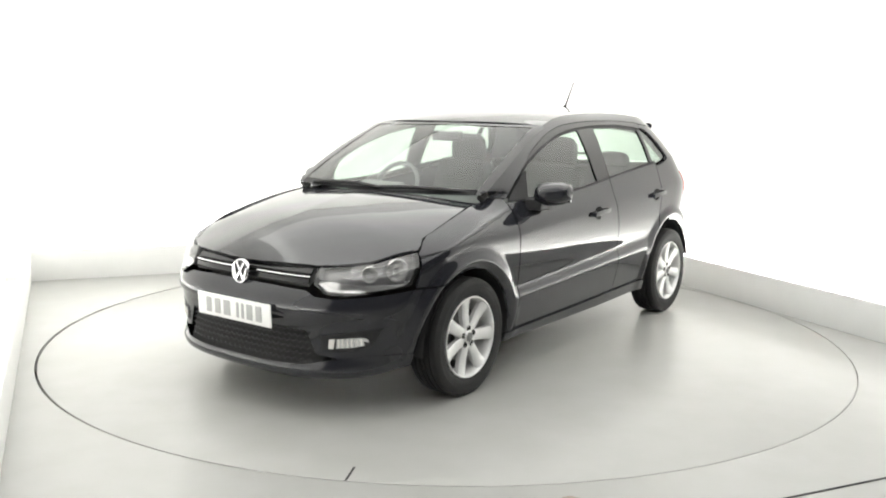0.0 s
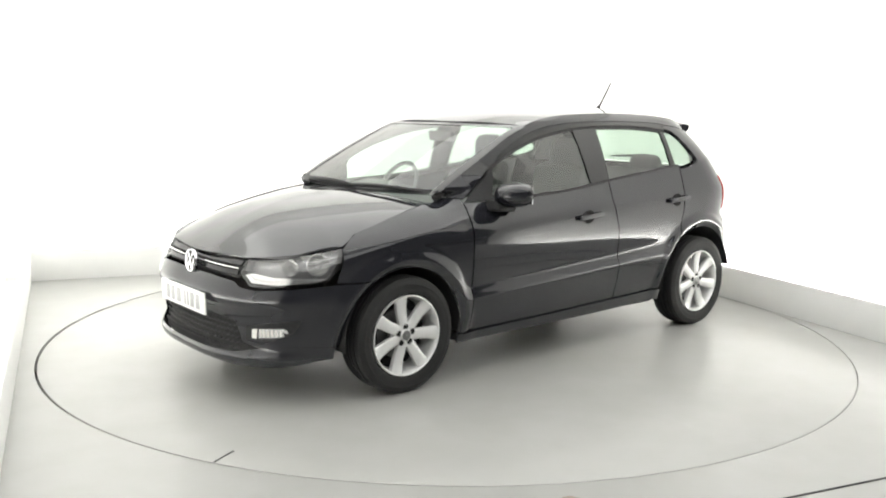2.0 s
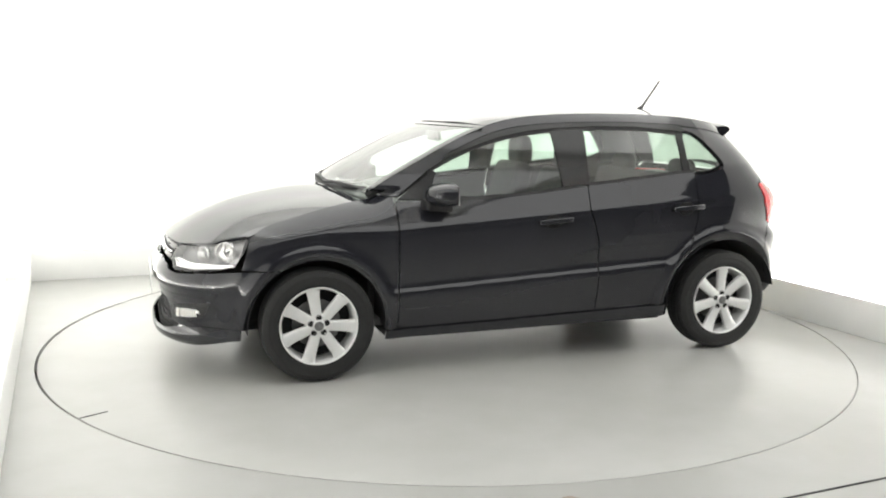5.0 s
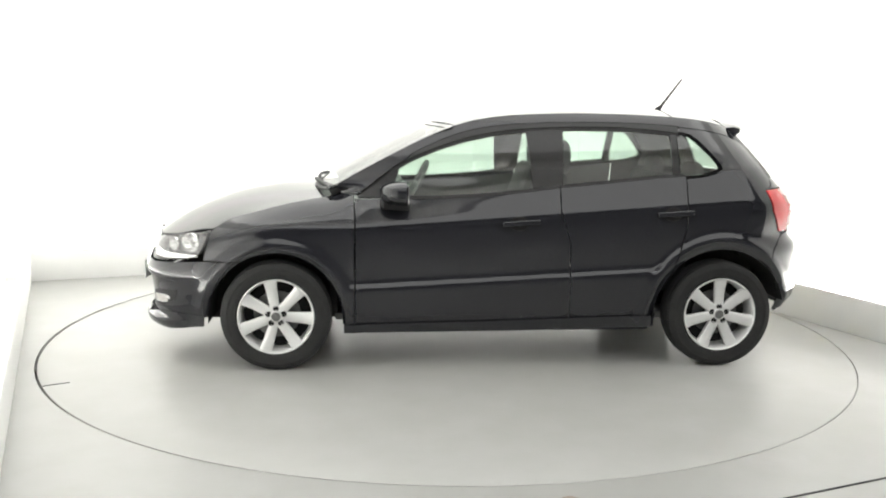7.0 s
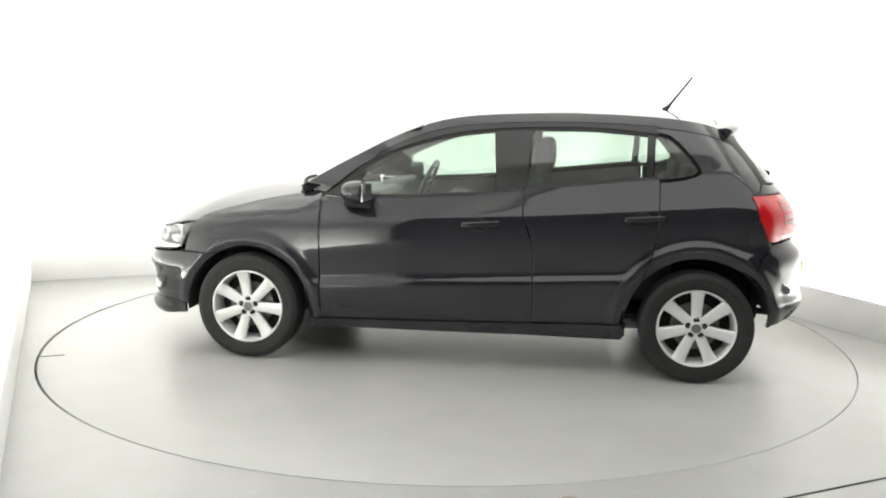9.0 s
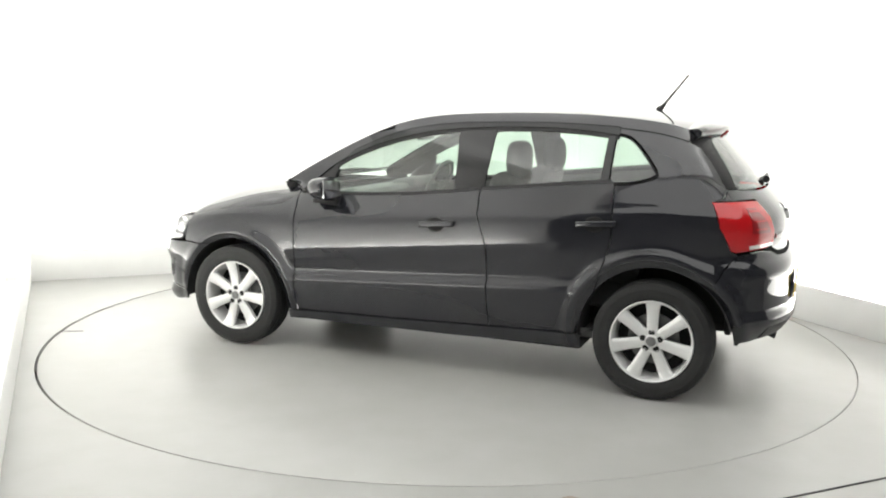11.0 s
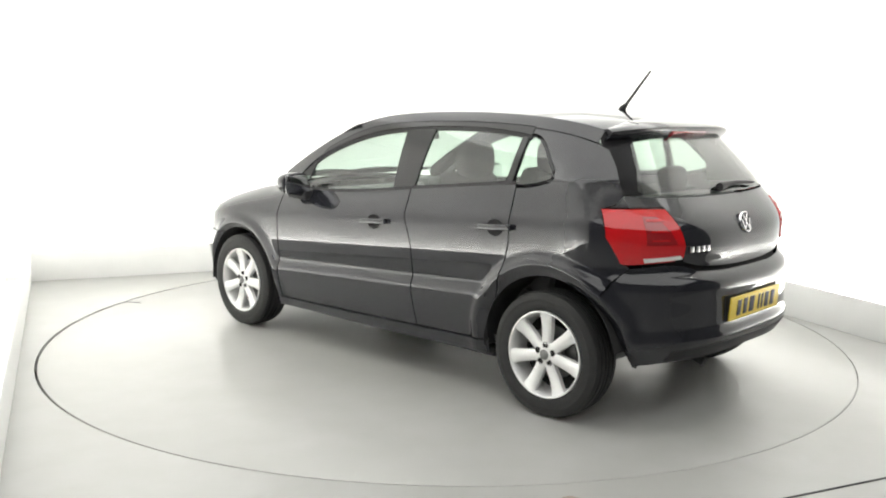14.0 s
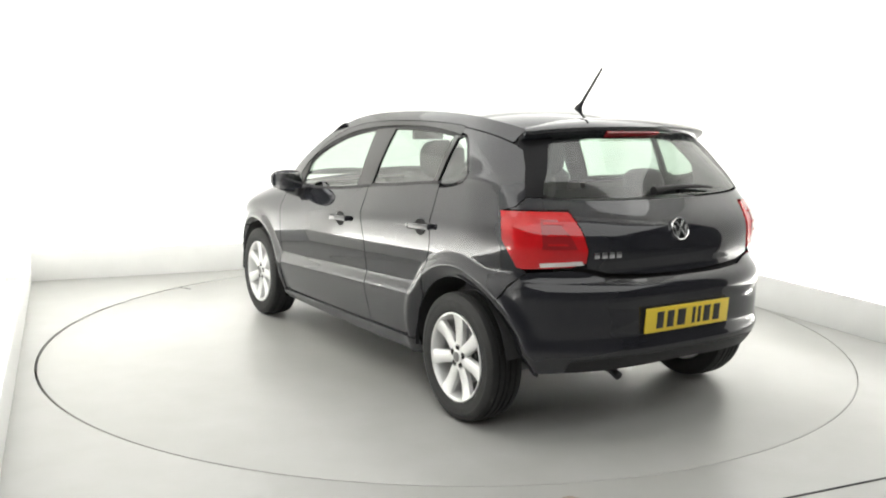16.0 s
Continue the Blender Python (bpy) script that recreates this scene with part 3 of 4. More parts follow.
def build_top():
    # bonnet
    EDGE = table([(x, side(x, ZE(x))) for x in (.95, 1.15, 1.35, 1.55, 1.72)] + [(1.9, .61), (2.0, .58)], 60)

    def bonnet(x, y):
        e = EDGE(x)
        t = min(1.1, abs(y) / e)
        c, z1 = ZC(x), ZE(x)
        line = .60 - .16 * (x - 1.0)
        ridge = -.016 * max(0, t - line) * smoothstep(0.02, .45, 1.97 - x)
        ridge += .022 * max(0, line - t) * smoothstep(0.02, .45, 1.97 - x) * smoothstep(0, .25, x - 1.03)
        drop = .034 * smoothstep(.08, .62, abs(y)) * smoothstep(1.55, 1.95, x)
        return OFF + Vector((x, y, c - (c - z1) * t ** 2.2 - .004 + ridge - drop))
    edge = [(x, side(x, ZE(x)) - .003) for x in [.965 + .052 * k for k in range(11)]]
    half = [(1.062, 0), (1.052, .2), (1.028, .42), (.985, .60)] + edge + [(1.53, side(1.53, .797) - .004), (1.572, side(1.572, .772) - .004), (1.64, .702), (1.705, .664), (1.762, .622), (1.83, .552), (1.87, .494), (1.908, .42), (1.94, .28), (1.962, .12), (1.966, 0)]
    poly = half + [(x, -y) for x, y in reversed(half) if y > 1e-6]
    part("bonnet", sheet(bonnet, poly, .02, .02, .015, 0, (0, 0, .2)), PAINT, CAR)

    # roof
    def roof(x, u):
        e = side(min(x, .266), RAIL(min(x, .266))) + .002
        zr = RAIL(min(x, .266))
        zr = zr if x < .266 else zr + (ZROOF(x) - ZROOF(.266)) * .6
        z = ZROOF(x) - (ZROOF(x) - zr) * abs(u) ** 2.3
        return OFF + Vector((x, u * e, z))
    head = [(.355 - .09 * (k / 10) ** 2, k / 10) for k in range(11)]
    end = [(-1.375 + .05 * (k / 10) ** 2, k / 10) for k in range(11)]
    half = head + end[::-1]
    poly = half + [(x, -u) for x, u in reversed(half) if u > 1e-6]
    part("roof", sheet(roof, poly, .04, .08, .015, 0, (0, 0, .7)), PAINT, CAR)
    part("headlining", sheet(lambda x, u: roof(x, u * .93) - Vector((0, 0, .035)), [(.26, -1), (.26, 1), (-1.3, 1), (-1.3, -1)], .08, .1, 0, 0), LINING, CAR, "grey fabric headlining")

    # windscreen
    def screen(u, v):
        x = .962 + (.275 - .962) * v
        z = RAIL(x) + .002
        y = .668 + (side(.275, RAIL(.275)) - .012 - .668) * v
        bow = .095 + (.085 - .095) * v
        return OFF + Vector((x + bow * (1 - u * u), u * y, z - .012 * (1 - u * u) * (1 - v) + .008 * (1 - u * u) * v))
    glass_ob = part("windscreen", sheet(screen, [(-1, 0), (1, 0), (1, 1), (-1, 1)], .08, .05, .004, 0), SCREEN, CAR, "large raked windscreen")
    glass_ob.visible_shadow = False
    for s in (1, -1):
        bm = bmesh.new()
        rows = []
        for k in range(31):
            v = k / 30
            a = screen(s, v)
            x = .962 + (.275 - .962) * v
            b = OFF + Vector((x, s * (max(side(x, RAIL(x)), .64) + .001), RAIL(x)))
            c = screen(s * .955, v)
            n = Vector((.3, s * .3, .5)).normalized()
            rows.append([bm.verts.new(p) for p in (c + n * .003, a + n * .004, b)])
        for a, b in zip(rows, rows[1:]):
            for k in range(2):
                bm.faces.new((a[k], a[k + 1], b[k + 1], b[k]))
        part("windscreen_pillar", auto_smooth(bm, 60), GLOSS, CAR, "black pillar beside the windscreen")
    bm = bmesh.new()
    rows = [[bm.verts.new(screen(-1 + 2 * k / 20, v) + Vector((.002, 0, .003))) for k in range(21)] for v in (.955, 1.0)]
    for k in range(20):
        bm.faces.new((rows[0][k], rows[0][k + 1], rows[1][k + 1], rows[1][k]))
    part("windscreen_band", auto_smooth(bm), PAINT, CAR, "glossy black band along the top of the windscreen")
    bm = bmesh.new()
    rows = [[bm.verts.new(screen(-.95 + 1.9 * k / 20, v) + Vector((.003, 0, .004))) for k in range(21)] for v in (-.005, .055)]
    for k in range(20):
        bm.faces.new((rows[0][k], rows[0][k + 1], rows[1][k + 1], rows[1][k]))
    part("windscreen_foot_band", auto_smooth(bm), FRIT, CAR, "black band along the foot of the windscreen")
    for s in (1, -1):
        part("pillar_lining", tube([screen(s * .985, k / 12) + Vector((-.018, 0, -.020)) for k in range(13)], .021, 8), DARK, CAR, "dark lining behind the windscreen pillar")
    # scuttle and wipers
    part("scuttle", sheet(lambda x, y: OFF + Vector((x - .12 * (y / .68) ** 2, y, .950 - .02 * (y / .68) ** 2 - (1.1 - x) * .05)), [(1.11, -.68), (1.11, .68), (.98, .66), (.98, -.66)], .04, .06, .01, 0), FRIT, CAR, "black plastic scuttle")
    for y0, y1, tip in ((-.52, .06, .05), (.02, .59, .035)):
        pts = []
        for k in range(13):
            y = y0 + (y1 - y0) * k / 12
            x = 1.055 - .115 * (y / .7) ** 2
            pts.append(OFF + Vector((x + .004 - tip * .4 * k / 12, y, .986 + .012 * math.sin(k / 12 * 3.1) + .004)))
        part("wiper", tube(pts, [.006] + [.011] * 10 + [.008, .005], 8), TRIM, CAR, "black windscreen wiper")


def ring_panel(name, chart, poly, mat, label="", du=.04, dv=.02, thick=.012, gap=.002, parent=None, back=0.0):
    return part(name, sheet(lambda a, z: chart(a, z, back), poly, du, dv, thick, gap), mat, parent or CAR, label)


def na(y, z):
    return (nose_at(y, z), z)


def ta(y, z):
    return (tail_at(y, z), z)


def build_front():
    def xa(x, z):
        return (nose_angle(x, z), z)
    arch = [xa(p[0] + .002, p[1]) for p in arc(AF, AF[2], -14, 60.5, 16)]
    # lower lip, cheeks and the bar between the grilles
    lip = both([(0, .252), na(.2, .252), na(.42, .258), na(.50, .276), na(.56, .290), xa(1.80, .300), xa(1.63, .292)] + [xa(1.63, .232), xa(1.75, .208), na(.6, .188), na(.3, .174), (0, .174)])
    bumper = ring_panel("front_bumper", nose, both([(0, .605), na(.22, .605), na(.405, .597), na(.46, .575), na(.55, .568), xa(1.72, .59), xa(1.63, .597), xa(1.53, .597)] + arch[::-1][:14] +
                        [xa(1.62, .285), xa(1.80, .293), na(.56, .28), na(.45, .30), na(.40, .41), na(.2, .418), (0, .418)]), PAINT, "black painted front bumper", .03, .018)
    ring_panel("bumper_lip", nose, lip, PAINT, "gloss black lower lip", .04, .015, parent=bumper, back=-.004)
    # intake
    hole = both([(0, .425), na(.2, .425), na(.41, .415), na(.48, .29), na(.46, .235), (0, .222)])
    intake = ring_panel("lower_grille", nose, hole, DARK, "black honeycomb lower intake", .05, .03, 0, 0, bumper, .035)
    for k in range(6):
        z = .268 + k * .027
        w = .435 - max(0, k - 2) * .01
        pts = [nose(nose_at(-w + 2 * w * i / 48, z), z + .005 * (1 if i % 2 else -1), .014) for i in range(49)]
        part("grille_bar", tube(pts, .0035, 5), TRIM, intake)
    # upper grille
    up = both([(0, .697), na(.2, .696), na(.40, .694), na(.43, .66), na(.40, .606), na(.2, .612), (0, .612)])
    upper = ring_panel("upper_grille", nose, up, DARK, "black upper grille", .05, .03, 0, 0, CAR, .02)
    for z, h in ((.678, .010), (.634, .010)):
        bm = sheet(lambda a, zz: nose(a, zz, .008), both([(0, z + h), na(.40, z + h), na(.40, z - h), (0, z - h)]), .05, .02, .012, 0)
        part("grille_slat", bm, GLOSS, upper)
    for z in (.655,):
        pts = [nose(nose_at(-.405 + .81 * i / 40, z), z, .003) for i in range(41)]
        part("chrome_strip", tube(pts, .0048, 6), CHROME, upper, "thin chrome strip")
    badge(OFF + Vector((2.004, 0, .644)), 1, 5, .059)
    plate("front_number_plate", OFF + Vector((2.052, 0, .466)), 1, PLATE_W, INK_SOFT, -2)
    for s in (1, -1):
        lamp(s, xa)
        # fog lamp in its dark pocket
        poly = [(s * a, z) for a, z in (na(.47, .395), xa(1.90, .415), xa(1.83, .432), xa(1.77, .435), xa(1.80, .36), xa(1.86, .33), na(.60, .318), na(.47, .315))]
        pk = part("fog_lamp", sheet(lambda a, z: nose(a, z, .0), poly, .04, .03, .004, .006, lift=.003), TRIM, CAR, "fog lamp in a black pocket")
        poly = [(s * a, z) for a, z in (na(.512, .378), na(.536, .380), na(.530, .332), na(.508, .334))]
        part("lamp_end", sheet(lambda a, z: nose(a, z, .0), poly, .04, .02, .006, 0, lift=.008), LENS_W, pk, "bright end of the fog lamp")
        poly = [(s * a, z) for a, z in (na(.544, .382), na(.60, .388), na(.638, .388), na(.642, .352), na(.60, .342), na(.540, .336))]
        lens = part("lens", sheet(lambda a, z: nose(a, z, .0), poly, .04, .02, .006, 0, lift=.007), REFLECT, pk, "silvery ribbed fog lamp lens")
        for k in range(6):
            y = .552 + k * .016
            part("rib", tube([nose(s * nose_at(y, z), z, -.010) for z in (.342 + k * .002, .362, .381)], .0035, 6), LENS_W, lens)
        poly = [(s * a, z) for a, z in (na(.654, .384), xa(1.87, .400), xa(1.825, .408), xa(1.86, .380), na(.656, .366))]
        part("indicator_strip", sheet(lambda a, z: nose(a, z, .0), poly, .04, .02, .004, 0, lift=.007), REFLECT, pk, "bright lamp strip")


def lamp(s, xa):
    out = [na(.425, .697), na(.50, .703), na(.57, .709), xa(1.80, .722), xa(1.74, .736), xa(1.66, .752), xa(1.59, .762), xa(1.595, .74), xa(1.615, .68), xa(1.655, .615), xa(1.74, .597), na(.58, .578), na(.50, .582), na(.43, .625)]
    out = [(s * a, z) for a, z in out]
    base = part("headlamp", sheet(lambda a, z: nose(a, z, .055), out, .04, .02, -.042, .016), LAMP_IN, CAR, "clear headlamp with grey bezel and two reflectors")
    for x, z, r in ((1.705, .690, .050), (1.815, .674, .036)):
        a = nose_angle(x, z)
        p = nose(s * a, z, .012)
        n = (p - nose(s * a, z, .06)).normalized()
        bm = lathe([(.001, -.045), (r * .3, -.043), (r * .32, -.02), (r * .5, -.036), (r * .85, -.018), (r, .0), (r * 1.06, -.002), (r * 1.06, -.02)], 28)
        q = Vector((0, 1, 0)).rotation_difference(n).to_matrix()
        for v in bm.verts:
            v.co = p + q @ v.co
        part("reflector", bm, REFLECT, base, "round silver reflector")
    strip = [(s * a, z) for a, z in (na(.448, .628), na(.50, .596), na(.62, .594), xa(1.72, .610), xa(1.66, .626), na(.60, .628), na(.50, .640))]
    part("lamp_strip", sheet(lambda a, z: nose(a, z, .012), strip, .05, .02, .004, 0), REFLECT, base, "silver strip along the lower edge")
    g = part("lens", sheet(lambda a, z: nose(a, z, 0), out, .04, .02, .003, .002), CLEAR, base, "clear lens")
    g.visible_shadow = False


def badge(p, face, lean, r):
    """Round chrome emblem of plain bars."""
    base = part("badge", tilt(lathe([(.001, -.002), (r * .86, -.002), (r * .88, .004), (r * .97, .006), (r, .001), (r, -.006)], 40), p, face, lean), CHROME, CAR, "round chrome emblem")
    part("badge_disc", tilt(lathe([(.001, .0), (r * .84, .0), (r * .84, -.004)], 40), p, face, lean), GLOSS, base, "black emblem ground")
    for x0, z0, x1, z1 in ((-.44, .70, .44, -.70), (.44, .70, -.44, -.70), (-.72, .28, -.50, -.62), (.72, .28, .50, -.62)):
        bm = bmesh.new()
        d = math.hypot(x1 - x0, z1 - z0) * r
        rbox(bm, ((x0 + x1) / 2 * r, .003, (z0 + z1) / 2 * r), (r * .17, .006, d), .001, (0, math.degrees(math.atan2(x1 - x0, z1 - z0)), 0))
        part("badge_bar", tilt(bm, p, face, lean), CHROME, base)


def tilt(bm, p, face, lean):
    m = Matrix.Translation(p) @ pose(0, 0, 0, 0, 0, -90 * face) @ pose(0, 0, 0, lean, 0, 0)
    for v in bm.verts:
        v.co = m @ v.co
    return auto_smooth(bm, 30)


def plate(name, p, face, mat, ink, lean):
    def put(bm):
        return tilt(bm, p, face, lean)
    base = part(name, put(rbox(bmesh.new(), (0, 0, 0), (.52, .008, .111), .003)), mat, CAR, "reflective number plate with dark bars")
    x = -.205
    for k, w in enumerate((.05, .05, .022, .022, .06, .05, .05)):
        x += w / 2
        part("plate_bar", put(rbox(bmesh.new(), (x, .0050, 0), (w * .8, .003, .074), .0008)), ink, base)
        x += w / 2 + (.036 if k == 3 else .013)
    return base


def build_rear():
    def xa(x, z):
        return (tail_angle(x, z), z)
    # tailgate
    half = [(0, 1.040), ta(.3, 1.042), ta(.53, 1.048), xa(-1.541, 1.058), xa(-1.531, 1.02), xa(-1.505, 1.006), ta(.62, 1.006), ta(.534, 1.006), ta(.514, .93), ta(.497, .84), ta(.503, .79), ta(.50, .768), ta(.40, .742), ta(.2, .728), (0, .724)]
    gate = ring_panel("tailgate", tail, both(half), PAINT, "black tailgate with a wide rear window", .04, .02)
    gl = [(0, 1.312), ta(.25, 1.31), ta(.42, 1.30), ta(.47, 1.27), ta(.54, 1.16), ta(.605, 1.07), ta(.585, 1.058), ta(.3, 1.048), (0, 1.046)]
    pane = part("rear_glass", sheet(tail, both(gl), .05, .03, .004, .001), PANE_T, gate, "green-tinted rear window")
    pane.visible_shadow = False
    for s in (1, -1):
        edge = [(s * a, z) for a, z in (ta(.42, 1.315), xa(-1.300, 1.345), xa(-1.375, 1.25), xa(-1.438, 1.18), xa(-1.495, 1.10), xa(-1.525, 1.058), ta(.588, 1.058), ta(.525, 1.155), ta(.452, 1.265))]
        part("gate_frame", sheet(lambda a, z: tail(a, z, .004), edge, .04, .03, .012, .001), FRIT, gate, "black border beside the rear window")
    # spoiler over the rear window
    bm = bmesh.new()
    rows = []
    for k in range(25):
        u = -1 + k / 12
        y = u * (.585 - .02 * abs(u) ** 6)
        yr = u * (side(-1.325, RAIL(-1.325)) + .004)
        b = 1 - abs(u) ** 3
        xe = -1.455 - .03 * b + .062 * abs(u) ** 3
        z1 = 1.360 - .024 * abs(u) ** 3
        xr = -1.36 + .03 * u * u
        zr = ZROOF(xr) - (ZROOF(xr) - RAIL(max(xr, -1.33))) * abs(u) ** 2.6 + .001
        rows.append([bm.verts.new(OFF + Vector(q)) for q in ((xr + .012, yr, zr), ((xr + xe) / 2, (y + yr) / 2, (zr + z1) / 2 + .008), (xe + .014, y, z1 + .004), (xe, y, z1 - .006), (xe + .003, y, z1 - .022), (xe + .040, y, z1 - .052 - .010 * b), (xr - .03, yr, zr - .095))])
    for a, b in zip(rows, rows[1:]):
        for k in range(6):
            bm.faces.new((a[k], b[k], b[k + 1], a[k + 1]))
    bm.faces.new(rows[0]), bm.faces.new(rows[-1])
    bmesh.ops.recalc_face_normals(bm, faces=bm.faces)
    sp = part("spoiler", auto_smooth(bm, 40), PAINT, gate, "black roof spoiler")
    part("brake_light", box(OFF + Vector((-1.468, 0, 1.320)), (.014, .33, .034), .005, (0, -46, 0)), RED_DEEP, sp, "slim red high-level brake light")
    # lamps
    for s in (1, -1):
        tl = [(s * a, z) for a, z in (xa(-1.478, 1.003), ta(.66, 1.005), ta(.537, 1.003), ta(.517, .93), ta(.500, .84), ta(.506, .79), ta(.56, .772), xa(-1.60, .758), xa(-1.578, .763), xa(-1.522, .88))]
        t = part("tail_lamp", sheet(lambda a, z: tail(a, z, -.006), tl, .04, .02, .018, .003), RED, CAR, "red wrap-around tail lamp")
        inner = [(s * a, z) for a, z in (ta(.655, .972), ta(.60, .972), ta(.565, .90), ta(.545, .85), ta(.67, .85), ta(.668, .90))]
        part("lamp_square", sheet(lambda a, z: tail(a, z, -.009), inner, .04, .02, .004, 0), RED_DEEP, t, "darker red inner lens")
        for z0, z1 in ((.952, .962), (.905, .913), (.866, .874)):
            bar = [(s * a, z) for a, z in (ta(.650, z1), ta(.585, z1), ta(.578, z0), ta(.652, z0))]
            part("lamp_rib", sheet(lambda a, z: tail(a, z, -.012), bar, .04, .02, .003, 0), RED, t)
        band = [(s * a, z) for a, z in (ta(.675, .790), ta(.525, .800), ta(.515, .784), ta(.67, .772))]
        part("lamp_white", sheet(lambda a, z: tail(a, z, -.009), band, .04, .02, .004, 0), LENS_W, t, "pale reversing lens")
    # bumper
    arch = [xa(p[0] - .002, p[1]) for p in arc(AR, AR[2], 132.5, 181, 14)]
    body = both([(0, .712), ta(.25, .714), ta(.42, .724), ta(.50, .752), ta(.58, .76), xa(-1.615, .745), xa(-1.552, .678)] + arch + [xa(-1.632, .284), ta(.66, .305), ta(.45, .325), (0, .34)])
    bumper = ring_panel("rear_bumper", tail, body, PAINT, "black painted rear bumper", .03, .018)
    ring_panel("bumper_skirt", tail, both([(0, .395), ta(.4, .39), ta(.58, .375), ta(.58, .315), ta(.4, .325), (0, .335)]), TRIM, "black plastic lower skirt", .05, .02, parent=bumper, back=-.004)
    ring_panel("plate_recess", tail, both([(0, .598), ta(.268, .597), ta(.268, .474), (0, .474)]), TRIM, "dark plate recess", .05, .03, .006, 0, bumper, -.002)
    ring_panel("tailgate_gap", tail, both([(0, .745), ta(.40, .755), ta(.52, .79), ta(.52, .74), ta(.42, .70), (0, .69)]), DARK, "dark gap under the tailgate", .05, .03, 0, 0, bumper, .03)
    plate("rear_number_plate", OFF + Vector((-1.868, 0, .535)), -1, PLATE_Y, INK, -4)
    badge(OFF + Vector((-1.794, 0, .914)), -1, 17, .052)
    for k in range(4):
        y = .462 - k * .034
        part("name_bar", box(tail(tail_at(y, .823), .823, -.004), (.006, .027, .026), .0015, (0, 0, -8)), CHROME, gate, "small chrome letter bar" if k == 0 else "")
    # wiper, aerial, exhaust
    bm = tube([tail(tail_at(.06 - .40 * k / 8, 1.075), 1.075 + .012 * math.sin(k / 8 * 3.1), -.024) for k in range(9)], [.020, .018, .013, .011, .010, .009, .008, .007, .004], 8)
    part("rear_wiper", bm, TRIM, gate, "black rear wiper")
    a = new("aerial")
    a.parent = CAR
    part("aerial_foot", tube([OFF + Vector((-1.080, 0, 1.430)), OFF + Vector((-1.088, 0, 1.442)), OFF + Vector((-1.102, 0, 1.455)), OFF + Vector((-1.118, 0, 1.474))], [.020, .018, .012, .007], 12), TRIM, a)
    part("aerial_rod", tube([OFF + Vector((-1.112, 0, 1.468)), OFF + Vector((-1.235, -.01, 1.63))], [.0080, .0058], 6), TRIM, a)
    ex = tube([OFF + Vector((-1.50, .33, .315)), OFF + Vector((-1.74, .33, .305)), OFF + Vector((-1.795, .33, .285))], .019, 12)
    part("exhaust", ex, TRIM, CAR, "short dark exhaust pipe")


def wheel(x, s, turn, name):
    c = OFF + Vector((x, s * .735, .300))
    w = part(name, place(lathe([(.207, -.075), (.215, -.088), (.245, -.094), (.275, -.092), (.293, -.080), (.2985, -.058), (.2992, -.050), (.292, -.048), (.292, -.041), (.2996, -.039), (.300, -.018), (.292, -.016), (.292, -.009), (.300, -.007), (.300, .007), (.292, .009), (.292, .016), (.300, .018), (.2996, .039), (.292, .041), (.292, .048), (.2992, .050), (.2985, .058), (.293, .076),
                                (.275, .086), (.262, .0885), (.258, .0870), (.245, .089), (.228, .087), (.214, .082), (.207, .072)], 72, True), c, s, 0), RUBBER, CAR, "black road tyre on an alloy wheel")
    # rim barrel and outer lip
    part("rim", place(lathe([(.2075, .078), (.2065, .083), (.201, .084), (.196, .078), (.192, .06), (.186, .02), (.182, -.07), (.190, -.08), (.2075, -.08)], 72), c, s, 0), ALLOY, w, "silver seven-spoke alloy rim")
    for k in range(7):
        bm = bmesh.new()
        rows = []
        for r, hw, y in ((.052, .026, .066), (.075, .0265, .066), (.12, .0285, .065), (.16, .0310, .069), (.186, .0350, .075), (.199, .0390, .079)):
            rows.append([bm.verts.new((q * hw, y - d, r)) for q, d in ((-1, .028), (-1, .006), (-.72, 0), (-.15, -.0015), (.15, -.0015), (.72, 0), (1, .006), (1, .028))])
        for a, b in zip(rows, rows[1:]):
            for i in range(7):
                bm.faces.new((a[i], a[i + 1], b[i + 1], b[i]))
        bmesh.ops.recalc_face_normals(bm, faces=bm.faces)
        part("spoke", place(auto_smooth(bm, 40), c, s, turn + k * 360 / 7), ALLOY, w)
    part("hub", place(lathe([(.001, .074), (.028, .074), (.031, .070), (.034, .066), (.056, .066), (.064, .060), (.066, .03)], 40), c, s, 0), ALLOY, w)
    part("hub_cap", place(lathe([(.001, .078), (.020, .0775), (.0245, .0755), (.0255, .072)], 28), c, s, 0), STEEL, w, "grey centre cap")
    for k in range(5):
        bm = lathe([(.001, .066), (.0125, .0665), (.0145, .0688), (.0158, .0672)], 14)
        a = radians(90 + k * 72)
        for v in bm.verts:
            v.co += Vector((.044 * math.cos(a), .0, .044 * math.sin(a)))
        part("wheel_bolt", place(bm, c, s, 0), DARK, w, "dark bolt hole" if k == 0 else "")
    part("brake_disc", place(lathe([(.02, .012), (.06, .014), (.065, .0), (.128, .0), (.128, -.012)], 48), c, s, 0), STEEL, w, "dull steel brake disc")
    part("wheel_back", place(lathe([(.001, -.03), (.185, -.03)], 48), c, s, 0), DARK, w)


def place(bm, c, s, turn):
    """Sets a wheel piece, built facing +y, on the left (s = 1) or right side. turn: degrees, seen from outside, anticlockwise."""
    for v in bm.verts:
        p = v.co.copy()
        a = radians(turn)
        x, z = p.x * math.cos(a) - p.z * math.sin(a), p.x * math.sin(a) + p.z * math.cos(a)
        v.co = c + Vector((-s * x, s * p.y, z))
    bmesh.ops.recalc_face_normals(bm, faces=bm.faces)
    return bm


